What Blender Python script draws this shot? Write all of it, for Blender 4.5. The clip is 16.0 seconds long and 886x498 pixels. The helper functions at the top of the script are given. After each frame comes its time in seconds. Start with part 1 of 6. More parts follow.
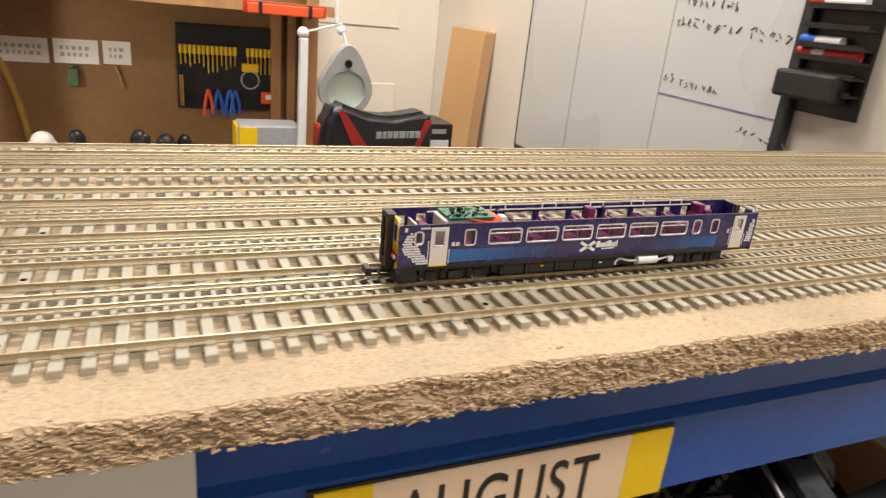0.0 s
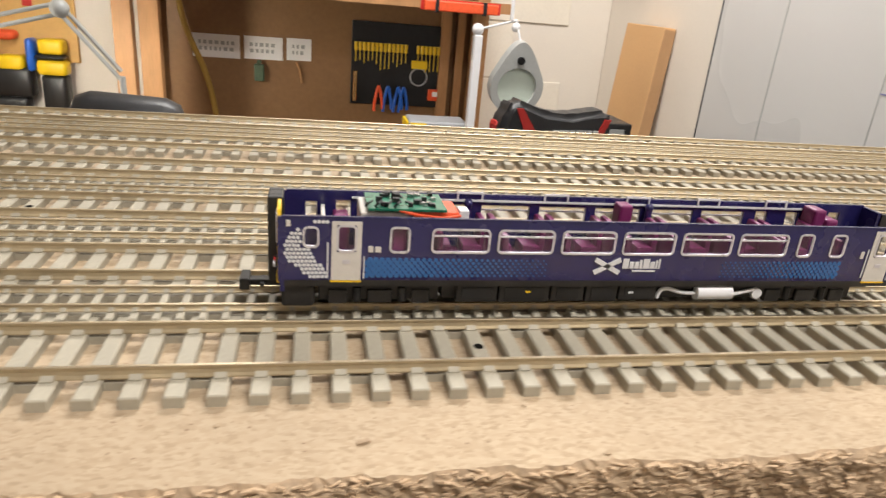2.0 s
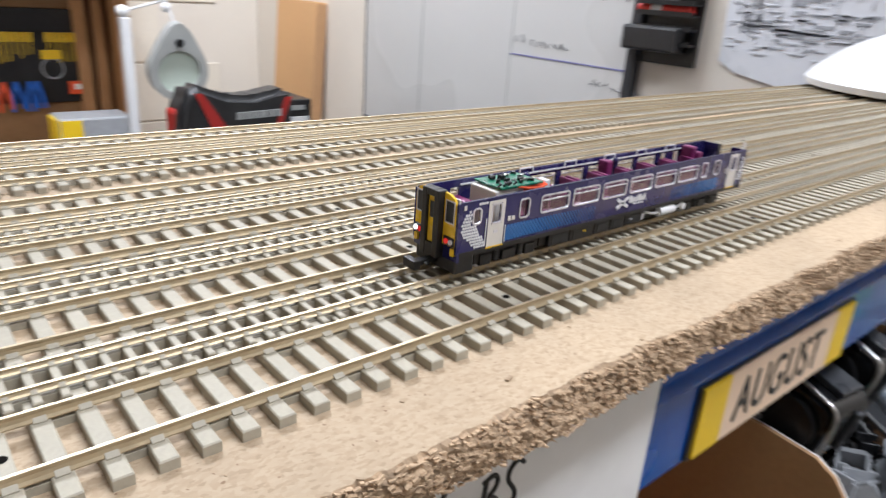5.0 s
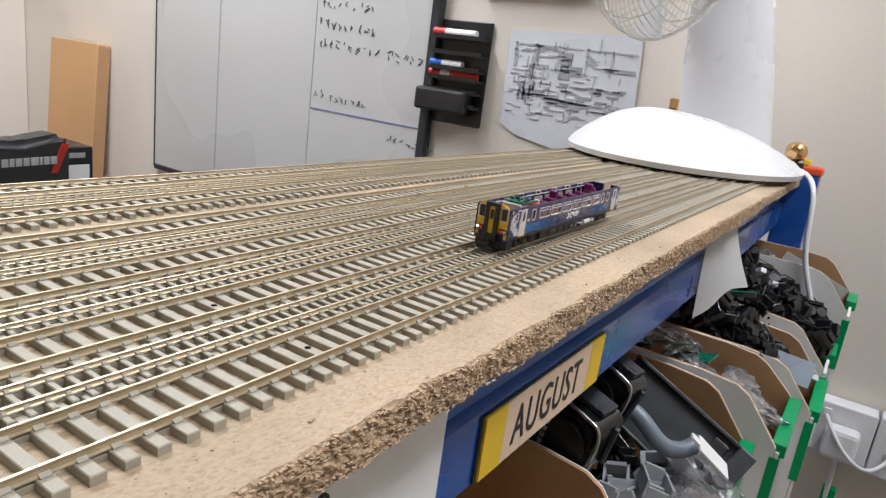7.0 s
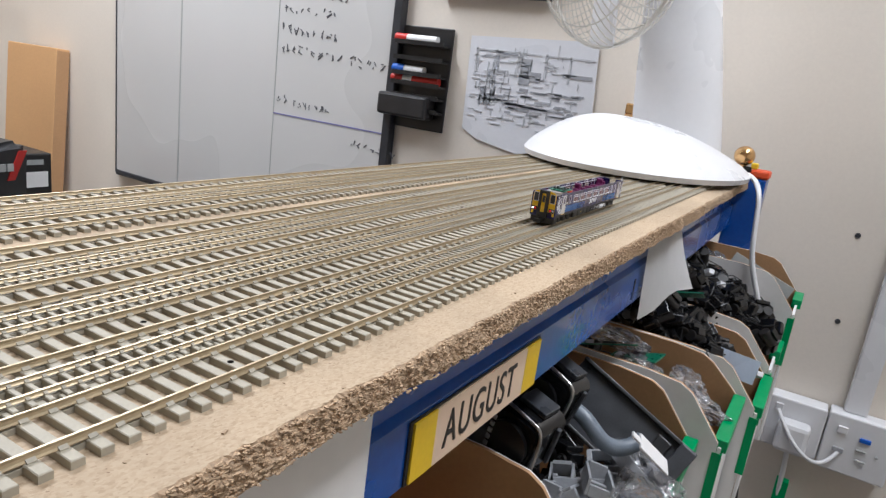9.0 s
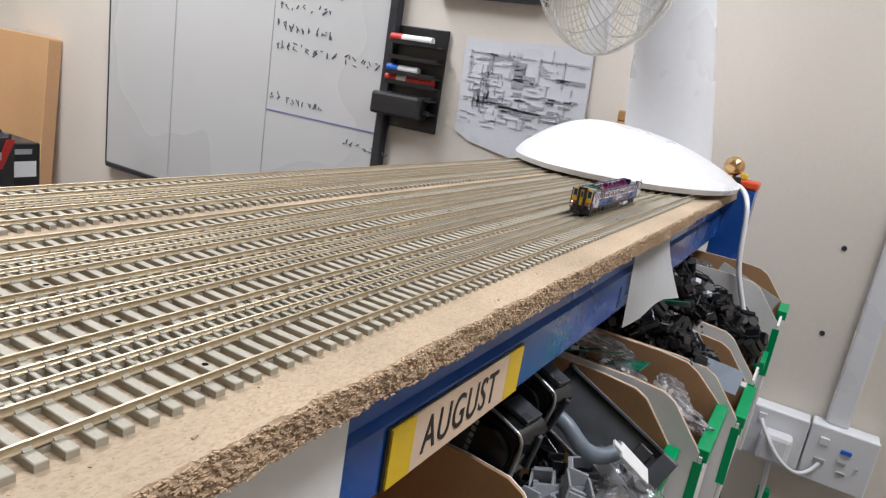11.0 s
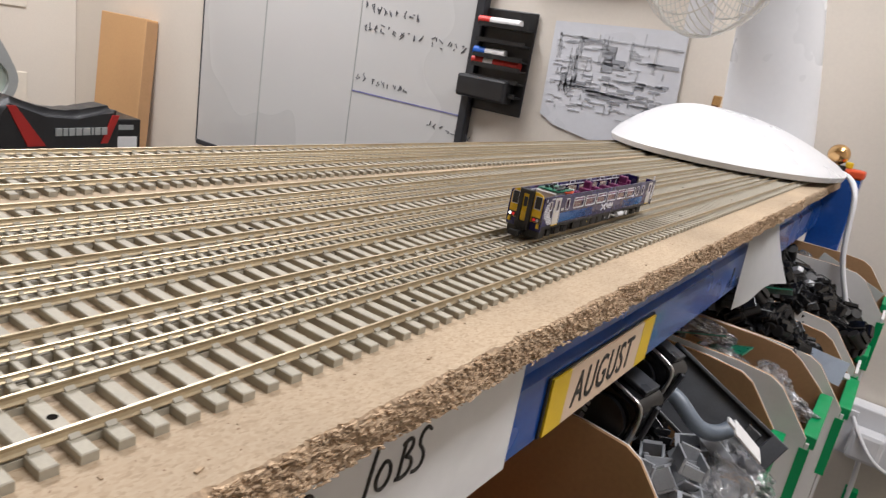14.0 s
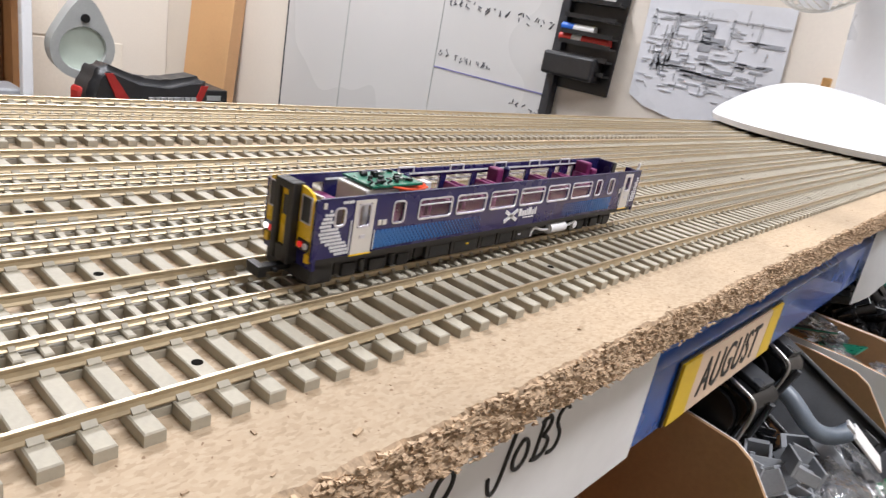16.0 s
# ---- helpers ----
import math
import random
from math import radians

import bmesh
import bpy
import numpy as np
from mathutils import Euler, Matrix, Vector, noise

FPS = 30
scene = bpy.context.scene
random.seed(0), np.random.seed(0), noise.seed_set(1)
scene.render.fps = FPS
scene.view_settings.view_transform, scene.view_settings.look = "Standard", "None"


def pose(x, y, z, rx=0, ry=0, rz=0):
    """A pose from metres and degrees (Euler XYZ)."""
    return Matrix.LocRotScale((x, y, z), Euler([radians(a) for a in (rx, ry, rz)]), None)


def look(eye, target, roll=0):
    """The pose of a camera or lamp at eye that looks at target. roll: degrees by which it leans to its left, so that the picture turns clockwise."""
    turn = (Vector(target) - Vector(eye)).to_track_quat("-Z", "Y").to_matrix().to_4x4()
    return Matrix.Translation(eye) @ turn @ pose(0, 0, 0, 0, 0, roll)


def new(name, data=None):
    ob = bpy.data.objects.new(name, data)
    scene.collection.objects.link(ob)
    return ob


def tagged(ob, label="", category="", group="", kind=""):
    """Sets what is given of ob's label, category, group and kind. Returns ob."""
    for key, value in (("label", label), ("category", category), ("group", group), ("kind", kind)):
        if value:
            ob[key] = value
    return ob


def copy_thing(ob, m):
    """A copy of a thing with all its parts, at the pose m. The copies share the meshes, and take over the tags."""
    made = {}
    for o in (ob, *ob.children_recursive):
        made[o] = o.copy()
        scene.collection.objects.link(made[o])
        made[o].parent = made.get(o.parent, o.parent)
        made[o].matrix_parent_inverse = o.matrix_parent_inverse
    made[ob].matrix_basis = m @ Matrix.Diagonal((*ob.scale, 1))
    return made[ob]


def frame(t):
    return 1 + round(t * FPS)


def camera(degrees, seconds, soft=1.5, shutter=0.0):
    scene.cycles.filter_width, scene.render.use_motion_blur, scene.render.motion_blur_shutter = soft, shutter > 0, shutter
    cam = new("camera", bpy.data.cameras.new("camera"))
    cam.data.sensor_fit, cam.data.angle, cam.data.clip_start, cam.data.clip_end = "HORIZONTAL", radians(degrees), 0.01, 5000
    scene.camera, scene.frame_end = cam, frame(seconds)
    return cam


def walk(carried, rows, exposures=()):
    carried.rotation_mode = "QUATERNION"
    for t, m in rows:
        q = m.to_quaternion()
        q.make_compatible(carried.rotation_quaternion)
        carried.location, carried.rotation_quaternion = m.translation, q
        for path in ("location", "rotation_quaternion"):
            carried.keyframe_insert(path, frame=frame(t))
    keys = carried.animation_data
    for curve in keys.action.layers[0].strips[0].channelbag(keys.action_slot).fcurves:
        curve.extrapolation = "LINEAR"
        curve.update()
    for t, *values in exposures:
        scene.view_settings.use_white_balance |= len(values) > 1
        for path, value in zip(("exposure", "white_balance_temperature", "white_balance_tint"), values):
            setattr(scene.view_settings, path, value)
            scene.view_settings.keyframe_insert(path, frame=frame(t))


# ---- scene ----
cam = camera(67.1, 16.0, soft=1.3, shutter=0.5)
PATH = [
    (0, (0.041, -0.167, 0.093), (0.808, 1.546, -0.598), 5.8),
    (0.5, (0.026, -0.157, 0.088), (0.713, 1.586, -0.612), 5.9),
    (1, (0.007, -0.141, 0.083), (0.61, 1.63, -0.625), 5.7),
    (1.5, (-0.014, -0.125, 0.078), (0.484, 1.675, -0.638), 5.3),
    (2, (-0.0335, -0.109, 0.0705), (0.3575, 1.715, -0.653), 5.1),
    (2.5, (-0.049, -0.108, 0.0673), (0.249, 1.731, -0.662), 4.4),
    (3, (-0.07, -0.106, 0.07), (0.168, 1.742, -0.656), 4.6),
    (3.2, (-0.073, -0.103, 0.07), (0.131, 1.75, -0.653), 4.5),
    (5.3, (-0.128, -0.1, 0.077), (1.288, 1.132, -0.617), 5.4),
    (5.5, (-0.133, -0.098, 0.077), (1.378, 1.033, -0.583), 6.4),
    (6, (-0.135, -0.1, 0.081), (1.468, 0.953, -0.489), 6.9),
    (6.5, (-0.136, -0.111, 0.085), (1.502, 0.909, -0.438), 7.1),
    (7, (-0.133, -0.116, 0.086), (1.508, 0.9, -0.437), 7.7),
    (7.5, (-0.132, -0.125, 0.088), (1.51, 0.889, -0.437), 7.2),
    (8, (-0.133, -0.13, 0.091), (1.513, 0.877, -0.434), 7.6),
    (8.5, (-0.132, -0.13, 0.095), (1.531, 0.854, -0.419), 7.8),
    (9, (-0.133, -0.136, 0.096), (1.553, 0.813, -0.412), 7.6),
    (9.2, (-0.134, -0.138, 0.098), (1.555, 0.805, -0.409), 7.6),
    (11.5, (-0.128, -0.137, 0.098), (1.571, 0.79, -0.406), 9.6),
    (12, (-0.127, -0.136, 0.098), (1.563, 0.802, -0.417), 9.4),
    (12.5, (-0.137, -0.133, 0.096), (1.537, 0.829, -0.426), 9.8),
    (13, (-0.156, -0.122, 0.089), (1.487, 0.883, -0.449), 10.0),
    (13.5, (-0.162, -0.12, 0.085), (1.462, 0.909, -0.467), 9.8),
    (14, (-0.168, -0.112, 0.083), (1.429, 0.951, -0.484), 10.0),
    (14.5, (-0.173, -0.106, 0.079), (1.393, 0.988, -0.513), 10.3),
    (15, (-0.176, -0.101, 0.076), (1.361, 1.024, -0.535), 10.4),
    (15.5, (-0.175, -0.096, 0.072), (1.338, 1.057, -0.549), 10.7),
    (16, (-0.168, -0.087, 0.067), (1.297, 1.109, -0.582), 10.9),
]
WHITE_BALANCE = [(0, 0.16, 6450, 10), (1.5, 0.16, 6350, 10), (2.5, 0.09, 5800, 10), (3.2, 0.21, 5600, 10), (5.5, 0.2, 5350, 10), (6, 0.02, 5450, 10), (7.5, -0.07, 5500, 10), (9, -0.07, 5400, 10), (11.5, -0.06, 5500, 10), (13.5, -0.1, 5700, 12), (15, -0.08, 5750, 12), (16, 0.24, 5600, 12)]
walk(cam, [(t, look(eye, target, roll)) for t, eye, target, roll in PATH], WHITE_BALANCE)

# world, lights and exposure
world = bpy.data.worlds.new("room_world")
scene.world = world
world.use_nodes = True
world.node_tree.nodes["Background"].inputs[0].default_value = (0.9, 0.93, 1.0, 1)
world.node_tree.nodes["Background"].inputs[1].default_value = 0.05


def lamp(name, x, y, z, sx, sy, watts, color, rx=0, ry=0, rz=0):
    data = bpy.data.lights.new(name, "AREA")
    data.shape, data.size, data.size_y = "RECTANGLE", sx, sy
    data.energy, data.color = watts, color
    ob = new(name, data)
    ob.matrix_world = pose(x, y, z, rx, ry, rz)
    return ob


WHITE = (1.0, 0.93, 0.84)
lamp("ceiling_lamp_front", 0.5, -0.55, 1.42, 1.15, 0.28, 29, WHITE)
lamp("ceiling_lamp_back", 0.38, 1.35, 1.42, 1.15, 0.28, 47, WHITE)
lamp("desk_lamp_bulb", -0.93, 1.695, -0.13, 0.1, 0.1, 13, (1.0, 0.9, 0.72), 40, -30, 0)


# materials
def mat(name, color, rough=0.6, metal=0.0, var=0.12, scale=40.0, bump=0.0, fine=None, tint=None, coat=0.0, rand=0.0, stretch=(1, 1, 1), trans=0.0, glow=0.0, spec=0.5):
    """A plain surface with two scales of variation: broad stains and fine grain with a little relief."""
    m = bpy.data.materials.new(name)
    m.use_nodes = True
    nt = m.node_tree
    b = nt.nodes["Principled BSDF"]
    b.inputs["Roughness"].default_value = rough
    b.inputs["Metallic"].default_value = metal
    b.inputs["Coat Weight"].default_value = coat
    b.inputs["Transmission Weight"].default_value = trans
    b.inputs["Specular IOR Level"].default_value = spec
    b.inputs["Base Color"].default_value = (*color, 1)
    if glow:
        b.inputs["Emission Color"].default_value = (*color, 1)
        b.inputs["Emission Strength"].default_value = glow
    if var or bump or rand:
        tc = nt.nodes.new("ShaderNodeTexCoord")
        mp = nt.nodes.new("ShaderNodeMapping")
        mp.inputs["Scale"].default_value = stretch
        nt.links.new(tc.outputs["Object"], mp.inputs["Vector"])
        big, small = nt.nodes.new("ShaderNodeTexNoise"), nt.nodes.new("ShaderNodeTexNoise")
        big.inputs["Scale"].default_value = scale
        big.inputs["Detail"].default_value = 3
        small.inputs["Scale"].default_value = fine or scale * 12
        small.inputs["Detail"].default_value = 2
        for n in (big, small):
            nt.links.new(mp.outputs["Vector"], n.inputs["Vector"])
        add = nt.nodes.new("ShaderNodeMath")
        add.operation = "MULTIPLY_ADD"
        nt.links.new(small.outputs["Fac"], add.inputs[0])
        add.inputs[1].default_value = 0.6
        nt.links.new(big.outputs["Fac"], add.inputs[2])
        last = add.outputs[0]
        if rand:
            info = nt.nodes.new("ShaderNodeObjectInfo")
            more = nt.nodes.new("ShaderNodeMath")
            more.operation = "MULTIPLY_ADD"
            nt.links.new(info.outputs["Random"], more.inputs[0])
            more.inputs[1].default_value = rand
            nt.links.new(last, more.inputs[2])
            last = more.outputs[0]
        ramp = nt.nodes.new("ShaderNodeMapRange")
        ramp.inputs["From Min"].default_value, ramp.inputs["From Max"].default_value = 0.45, 1.15 + rand
        nt.links.new(last, ramp.inputs["Value"])
        mix = nt.nodes.new("ShaderNodeMix")
        mix.data_type = "RGBA"
        dark = tint or tuple(c * (1 - 2 * var) for c in color)
        mix.inputs["A"].default_value = (*dark, 1)
        mix.inputs["B"].default_value = (*[min(1, c * (1 + var)) for c in color], 1)
        nt.links.new(ramp.outputs["Result"], mix.inputs["Factor"])
        nt.links.new(mix.outputs["Result"], b.inputs["Base Color"])
        rr = nt.nodes.new("ShaderNodeMapRange")
        rr.inputs["From Min"].default_value, rr.inputs["From Max"].default_value = 0.3, 0.7
        rr.inputs["To Min"].default_value, rr.inputs["To Max"].default_value = max(0.03, rough - 0.12), min(1, rough + 0.08)
        nt.links.new(big.outputs["Fac"], rr.inputs["Value"])
        nt.links.new(rr.outputs["Result"], b.inputs["Roughness"])
        if bump:
            bp = nt.nodes.new("ShaderNodeBump")
            bp.inputs["Strength"].default_value = bump
            bp.inputs["Distance"].default_value = 0.3 / (fine or scale * 12)
            nt.links.new(small.outputs["Fac"], bp.inputs["Height"])
            nt.links.new(bp.outputs["Normal"], b.inputs["Normal"])
    return m


M = {}
M["wall"] = mat("painted_plaster", (0.72, 0.66, 0.58), 0.75, var=0.03, scale=3, fine=180, bump=0.1)
M["block"] = mat("painted_blockwork", (0.74, 0.68, 0.58), 0.7, var=0.04, scale=4, fine=120, bump=0.25)
M["ceiling"] = mat("ceiling_tile", (0.8, 0.79, 0.76), 0.9, var=0.03, scale=5, bump=0.2)
M["floor"] = mat("grey_floor", (0.18, 0.17, 0.16), 0.5, var=0.15, scale=6, bump=0.1)
M["track_plastic"] = mat("grey_track_plastic", (0.385, 0.352, 0.278), 0.6, var=0.10, scale=60, fine=900, bump=0.15, rand=0.25)
M["rail"] = mat("nickel_silver", (0.64, 0.545, 0.39), 0.38, metal=1.0, var=0.03, scale=25, fine=200)
M["rail_side"] = mat("tarnished_rail_side", (0.47, 0.385, 0.25), 0.5, metal=0.75, var=0.12, scale=40, fine=400)
M["blue"] = mat("blue_enamel", (0.01, 0.075, 0.36), 0.25, var=0.12, scale=14, fine=200, bump=0.05, coat=0.3)
M["paper"] = mat("white_paper", (0.78, 0.77, 0.76), 0.7, var=0.03, scale=12, bump=0.05)
M["yellow"] = mat("yellow_vinyl", (0.8, 0.54, 0.006), 0.45, var=0.05, scale=30)
M["beige"] = mat("beige_label_card", (0.76, 0.58, 0.42), 0.5, var=0.03, scale=30)
M["black"] = mat("black_plastic", (0.012, 0.012, 0.013), 0.42, var=0.3, scale=40, bump=0.1)
M["ink"] = mat("black_print", (0.02, 0.018, 0.016), 0.6, var=0.1)
M["whiteplastic"] = mat("white_plastic", (0.70, 0.70, 0.715), 0.35, var=0.02, scale=10)
M["card"] = mat("corrugated_cardboard", (0.46, 0.27, 0.13), 0.8, var=0.08, scale=8, fine=250, bump=0.15)


def chipboard():
    m = bpy.data.materials.new("raw_chipboard")
    m.use_nodes = True
    nt = m.node_tree
    b = nt.nodes["Principled BSDF"]
    b.inputs["Roughness"].default_value = 0.75
    tc = nt.nodes.new("ShaderNodeTexCoord")
    warp = nt.nodes.new("ShaderNodeTexNoise")
    warp.inputs["Scale"].default_value = 300
    vm = nt.nodes.new("ShaderNodeVectorMath")
    vm.operation = "MULTIPLY_ADD"
    vm.inputs[1].default_value = (0.0016, 0.0016, 0.0016)
    nt.links.new(tc.outputs["Object"], warp.inputs["Vector"])
    nt.links.new(warp.outputs["Color"], vm.inputs[0])
    nt.links.new(tc.outputs["Object"], vm.inputs[2])
    chips = nt.nodes.new("ShaderNodeTexVoronoi")
    chips.inputs["Scale"].default_value = 1500
    mp = nt.nodes.new("ShaderNodeMapping")
    mp.inputs["Scale"].default_value = (0.55, 1.0, 1.0)
    mp.inputs["Rotation"].default_value = (0, 0, 0.5)
    nt.links.new(vm.outputs[0], mp.inputs["Vector"])
    nt.links.new(mp.outputs["Vector"], chips.inputs["Vector"])
    ramp = nt.nodes.new("ShaderNodeValToRGB")
    e = ramp.color_ramp.elements
    e[0].position, e[0].color = 0.0, (0.365, 0.27, 0.17, 1)
    e[1].position, e[1].color = 0.9, (0.475, 0.37, 0.25, 1)
    mid = ramp.color_ramp.elements.new(0.25)
    mid.color = (0.425, 0.32, 0.208, 1)
    sep = nt.nodes.new("ShaderNodeSeparateColor")
    nt.links.new(chips.outputs["Color"], sep.inputs["Color"])
    nt.links.new(sep.outputs[0], ramp.inputs["Fac"])
    stain = nt.nodes.new("ShaderNodeTexNoise")
    stain.inputs["Scale"].default_value = 9
    stain.inputs["Detail"].default_value = 4
    nt.links.new(tc.outputs["Object"], stain.inputs["Vector"])
    sr = nt.nodes.new("ShaderNodeMapRange")
    sr.inputs["From Min"].default_value, sr.inputs["From Max"].default_value = 0.35, 0.65
    sr.inputs["To Min"].default_value, sr.inputs["To Max"].default_value = 0.77, 1.02
    nt.links.new(stain.outputs["Fac"], sr.inputs["Value"])
    mul = nt.nodes.new("ShaderNodeVectorMath")
    mul.operation = "SCALE"
    nt.links.new(ramp.outputs["Color"], mul.inputs[0])
    nt.links.new(sr.outputs["Result"], mul.inputs["Scale"])
    speck = nt.nodes.new("ShaderNodeTexNoise")
    speck.inputs["Scale"].default_value = 750
    speck.inputs["Detail"].default_value = 1
    nt.links.new(tc.outputs["Object"], speck.inputs["Vector"])
    sp = nt.nodes.new("ShaderNodeMapRange")
    sp.inputs["From Min"].default_value, sp.inputs["From Max"].default_value = 0.71, 0.77
    nt.links.new(speck.outputs["Fac"], sp.inputs["Value"])
    mix = nt.nodes.new("ShaderNodeMix")
    mix.data_type = "RGBA"
    mix.inputs["B"].default_value = (0.20, 0.125, 0.07, 1)
    nt.links.new(sp.outputs["Result"], mix.inputs["Factor"])
    nt.links.new(mul.outputs[0], mix.inputs["A"])
    nt.links.new(mix.outputs["Result"], b.inputs["Base Color"])
    bp = nt.nodes.new("ShaderNodeBump")
    bp.inputs["Strength"].default_value = 0.35
    bp.inputs["Distance"].default_value = 0.0006
    nt.links.new(sep.outputs[1], bp.inputs["Height"])
    nt.links.new(bp.outputs["Normal"], b.inputs["Normal"])
    return m


M["chip"] = chipboard()
M["pit"] = mat("dark_hole", (0.008, 0.007, 0.006), 0.95, var=0.1, spec=0.05)
M["flake"] = mat("torn_wood_flakes", (0.44, 0.32, 0.205), 0.85, var=0.25, scale=300, fine=1500, bump=0.3)
M["purple"] = mat("purple_livery", (0.019, 0.017, 0.095), 0.28, var=0.08, scale=120, coat=0.3)
M["lightblue"] = mat("blue_dots", (0.02, 0.12, 0.36), 0.3, var=0.05, coat=0.3)
M["livery_white"] = mat("white_livery", (0.7, 0.7, 0.73), 0.35, var=0.05, scale=200)
M["livery_yellow"] = mat("warning_yellow", (0.8, 0.52, 0.012), 0.35, var=0.05, scale=100)
M["silver"] = mat("silver_frame", (0.62, 0.6, 0.64), 0.35, metal=0.35, var=0.05, scale=200)
M["cream"] = mat("cream_door", (0.64, 0.61, 0.57), 0.4, var=0.05, scale=200)
M["seat"] = mat("maroon_moulding", (0.17, 0.018, 0.1), 0.4, var=0.1, scale=150)
M["pcb"] = mat("green_circuit_board", (0.015, 0.16, 0.09), 0.35, var=0.2, scale=400, coat=0.3)
M["orange"] = mat("orange_tape", (0.75, 0.09, 0.02), 0.5, var=0.1, scale=150)
# also colours the added shade sheet behind the bins
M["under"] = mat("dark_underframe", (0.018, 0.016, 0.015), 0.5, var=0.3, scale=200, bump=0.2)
M["white_paint"] = mat("white_exhaust", (0.7, 0.7, 0.72), 0.45, var=0.04, scale=200)
M["glass"] = mat("clear_glazing", (0.93, 0.93, 0.95), 0.05, var=0, trans=1.0)
M["lamp_white"] = mat("headlight", (1.0, 0.95, 0.85), 0.3, var=0, glow=1.5)
M["lamp_red"] = mat("tail_light", (0.8, 0.02, 0.015), 0.3, var=0, glow=0.35)
M["steel"] = mat("dull_steel", (0.45, 0.44, 0.43), 0.35, metal=0.9, var=0.1, scale=60)
M["brass"] = mat("polished_brass", (0.75, 0.48, 0.22), 0.2, metal=1.0, var=0.06, scale=50)
M["green"] = mat("green_tape", (0.0, 0.3, 0.09), 0.4, var=0.06, scale=30)
M["greyplastic"] = mat("grey_plastic", (0.35, 0.36, 0.38), 0.4, var=0.1, scale=50)
M["bag"] = mat("clear_plastic_bag", (0.85, 0.85, 0.87), 0.16, var=0.04, scale=40, bump=0.5, fine=140, trans=0.88)
M["board_white"] = mat("whiteboard_enamel", (0.56, 0.555, 0.545), 0.3, var=0.012, scale=0.7, fine=6, coat=0.1)
M["marker"] = mat("dark_marker_ink", (0.13, 0.13, 0.145), 0.6, var=0.2, scale=60)
M["marker_blue"] = mat("blue_marker_ink", (0.2, 0.2, 0.42), 0.6, var=0.1)
M["red"] = mat("red_plastic", (0.55, 0.03, 0.02), 0.4, var=0.1)
M["bluepen"] = mat("blue_plastic", (0.02, 0.12, 0.55), 0.4, var=0.1)
M["frame"] = mat("black_anodised_frame", (0.03, 0.032, 0.038), 0.4, var=0.15)
M["ply"] = mat("brown_hardboard", (0.255, 0.138, 0.057), 0.6, var=0.1, scale=3, fine=60, bump=0.1)
M["timber"] = mat("rough_pine", (0.42, 0.22, 0.09), 0.65, var=0.15, scale=6, fine=90, bump=0.2, stretch=(4, 4, 0.4))
M["leather"] = mat("black_leatherette", (0.022, 0.022, 0.024), 0.42, var=0.2, scale=20, fine=400, bump=0.3)
M["redleather"] = mat("red_leatherette", (0.42, 0.02, 0.015), 0.45, var=0.1, scale=20, fine=400, bump=0.3)
M["greylamp"] = mat("grey_lamp_plastic", (0.38, 0.39, 0.38), 0.45, var=0.06, scale=15)
M["lens"] = mat("magnifier_lens", (0.62, 0.7, 0.62), 0.12, var=0.03, scale=10)


# small builders
def box(bm, x0, x1, y0, y1, z0, z1, bevel=0.0, m=None):
    r = bmesh.ops.create_cube(bm, size=1.0)
    t = Matrix.Translation(((x0 + x1) / 2, (y0 + y1) / 2, (z0 + z1) / 2)) @ Matrix.Diagonal((x1 - x0, y1 - y0, z1 - z0, 1))
    bmesh.ops.transform(bm, matrix=(m @ t) if m else t, verts=r["verts"])
    if bevel:
        edges = list({e for v in r["verts"] for e in v.link_edges})
        bmesh.ops.bevel(bm, geom=edges, offset=bevel, segments=2, affect="EDGES", profile=0.5)


def tube(bm, p, q, r, seg=12, r2=None):
    p, q = Vector(p), Vector(q)
    d = q - p
    made = bmesh.ops.create_cone(bm, cap_ends=True, segments=seg, radius1=r, radius2=r if r2 is None else r2, depth=d.length)
    m = Matrix.Translation((p + q) / 2) @ d.to_track_quat("Z", "Y").to_matrix().to_4x4()
    bmesh.ops.transform(bm, matrix=m, verts=made["verts"])


def ball(bm, c, rx, ry=None, rz=None, seg=16):
    made = bmesh.ops.create_uvsphere(bm, u_segments=seg, v_segments=seg // 2 + 2, radius=1.0)
    bmesh.ops.transform(bm, matrix=Matrix.Translation(c) @ Matrix.Diagonal((rx, ry or rx, rz or rx, 1)), verts=made["verts"])


def plate(bm, pts, depth, axis="y"):
    """A flat outline (list of 2D points) pulled to a thickness. axis y: points are x, z at y=0..depth; x: y, z; z: x, y."""
    put = {"y": lambda a, b, d: (a, d, b), "x": lambda a, b, d: (d, a, b), "z": lambda a, b, d: (a, b, d)}[axis]
    v0 = [bm.verts.new(put(a, b, 0)) for a, b in pts]
    v1 = [bm.verts.new(put(a, b, depth)) for a, b in pts]
    n = len(pts)
    bm.faces.new(v0)
    bm.faces.new(v1[::-1])
    for i in range(n):
        bm.faces.new((v0[i], v1[i], v1[(i + 1) % n], v0[(i + 1) % n]))
    bmesh.ops.recalc_face_normals(bm, faces=bm.faces)


def rounded(x0, x1, z0, z1, r, n=4):
    pts = []
    for cx, cz, a0 in ((x1 - r, z1 - r, 0), (x0 + r, z1 - r, 90), (x0 + r, z0 + r, 180), (x1 - r, z0 + r, 270)):
        pts += [(cx + r * math.cos(radians(a0 + 90 * i / n)), cz + r * math.sin(radians(a0 + 90 * i / n))) for i in range(n + 1)]
    return pts


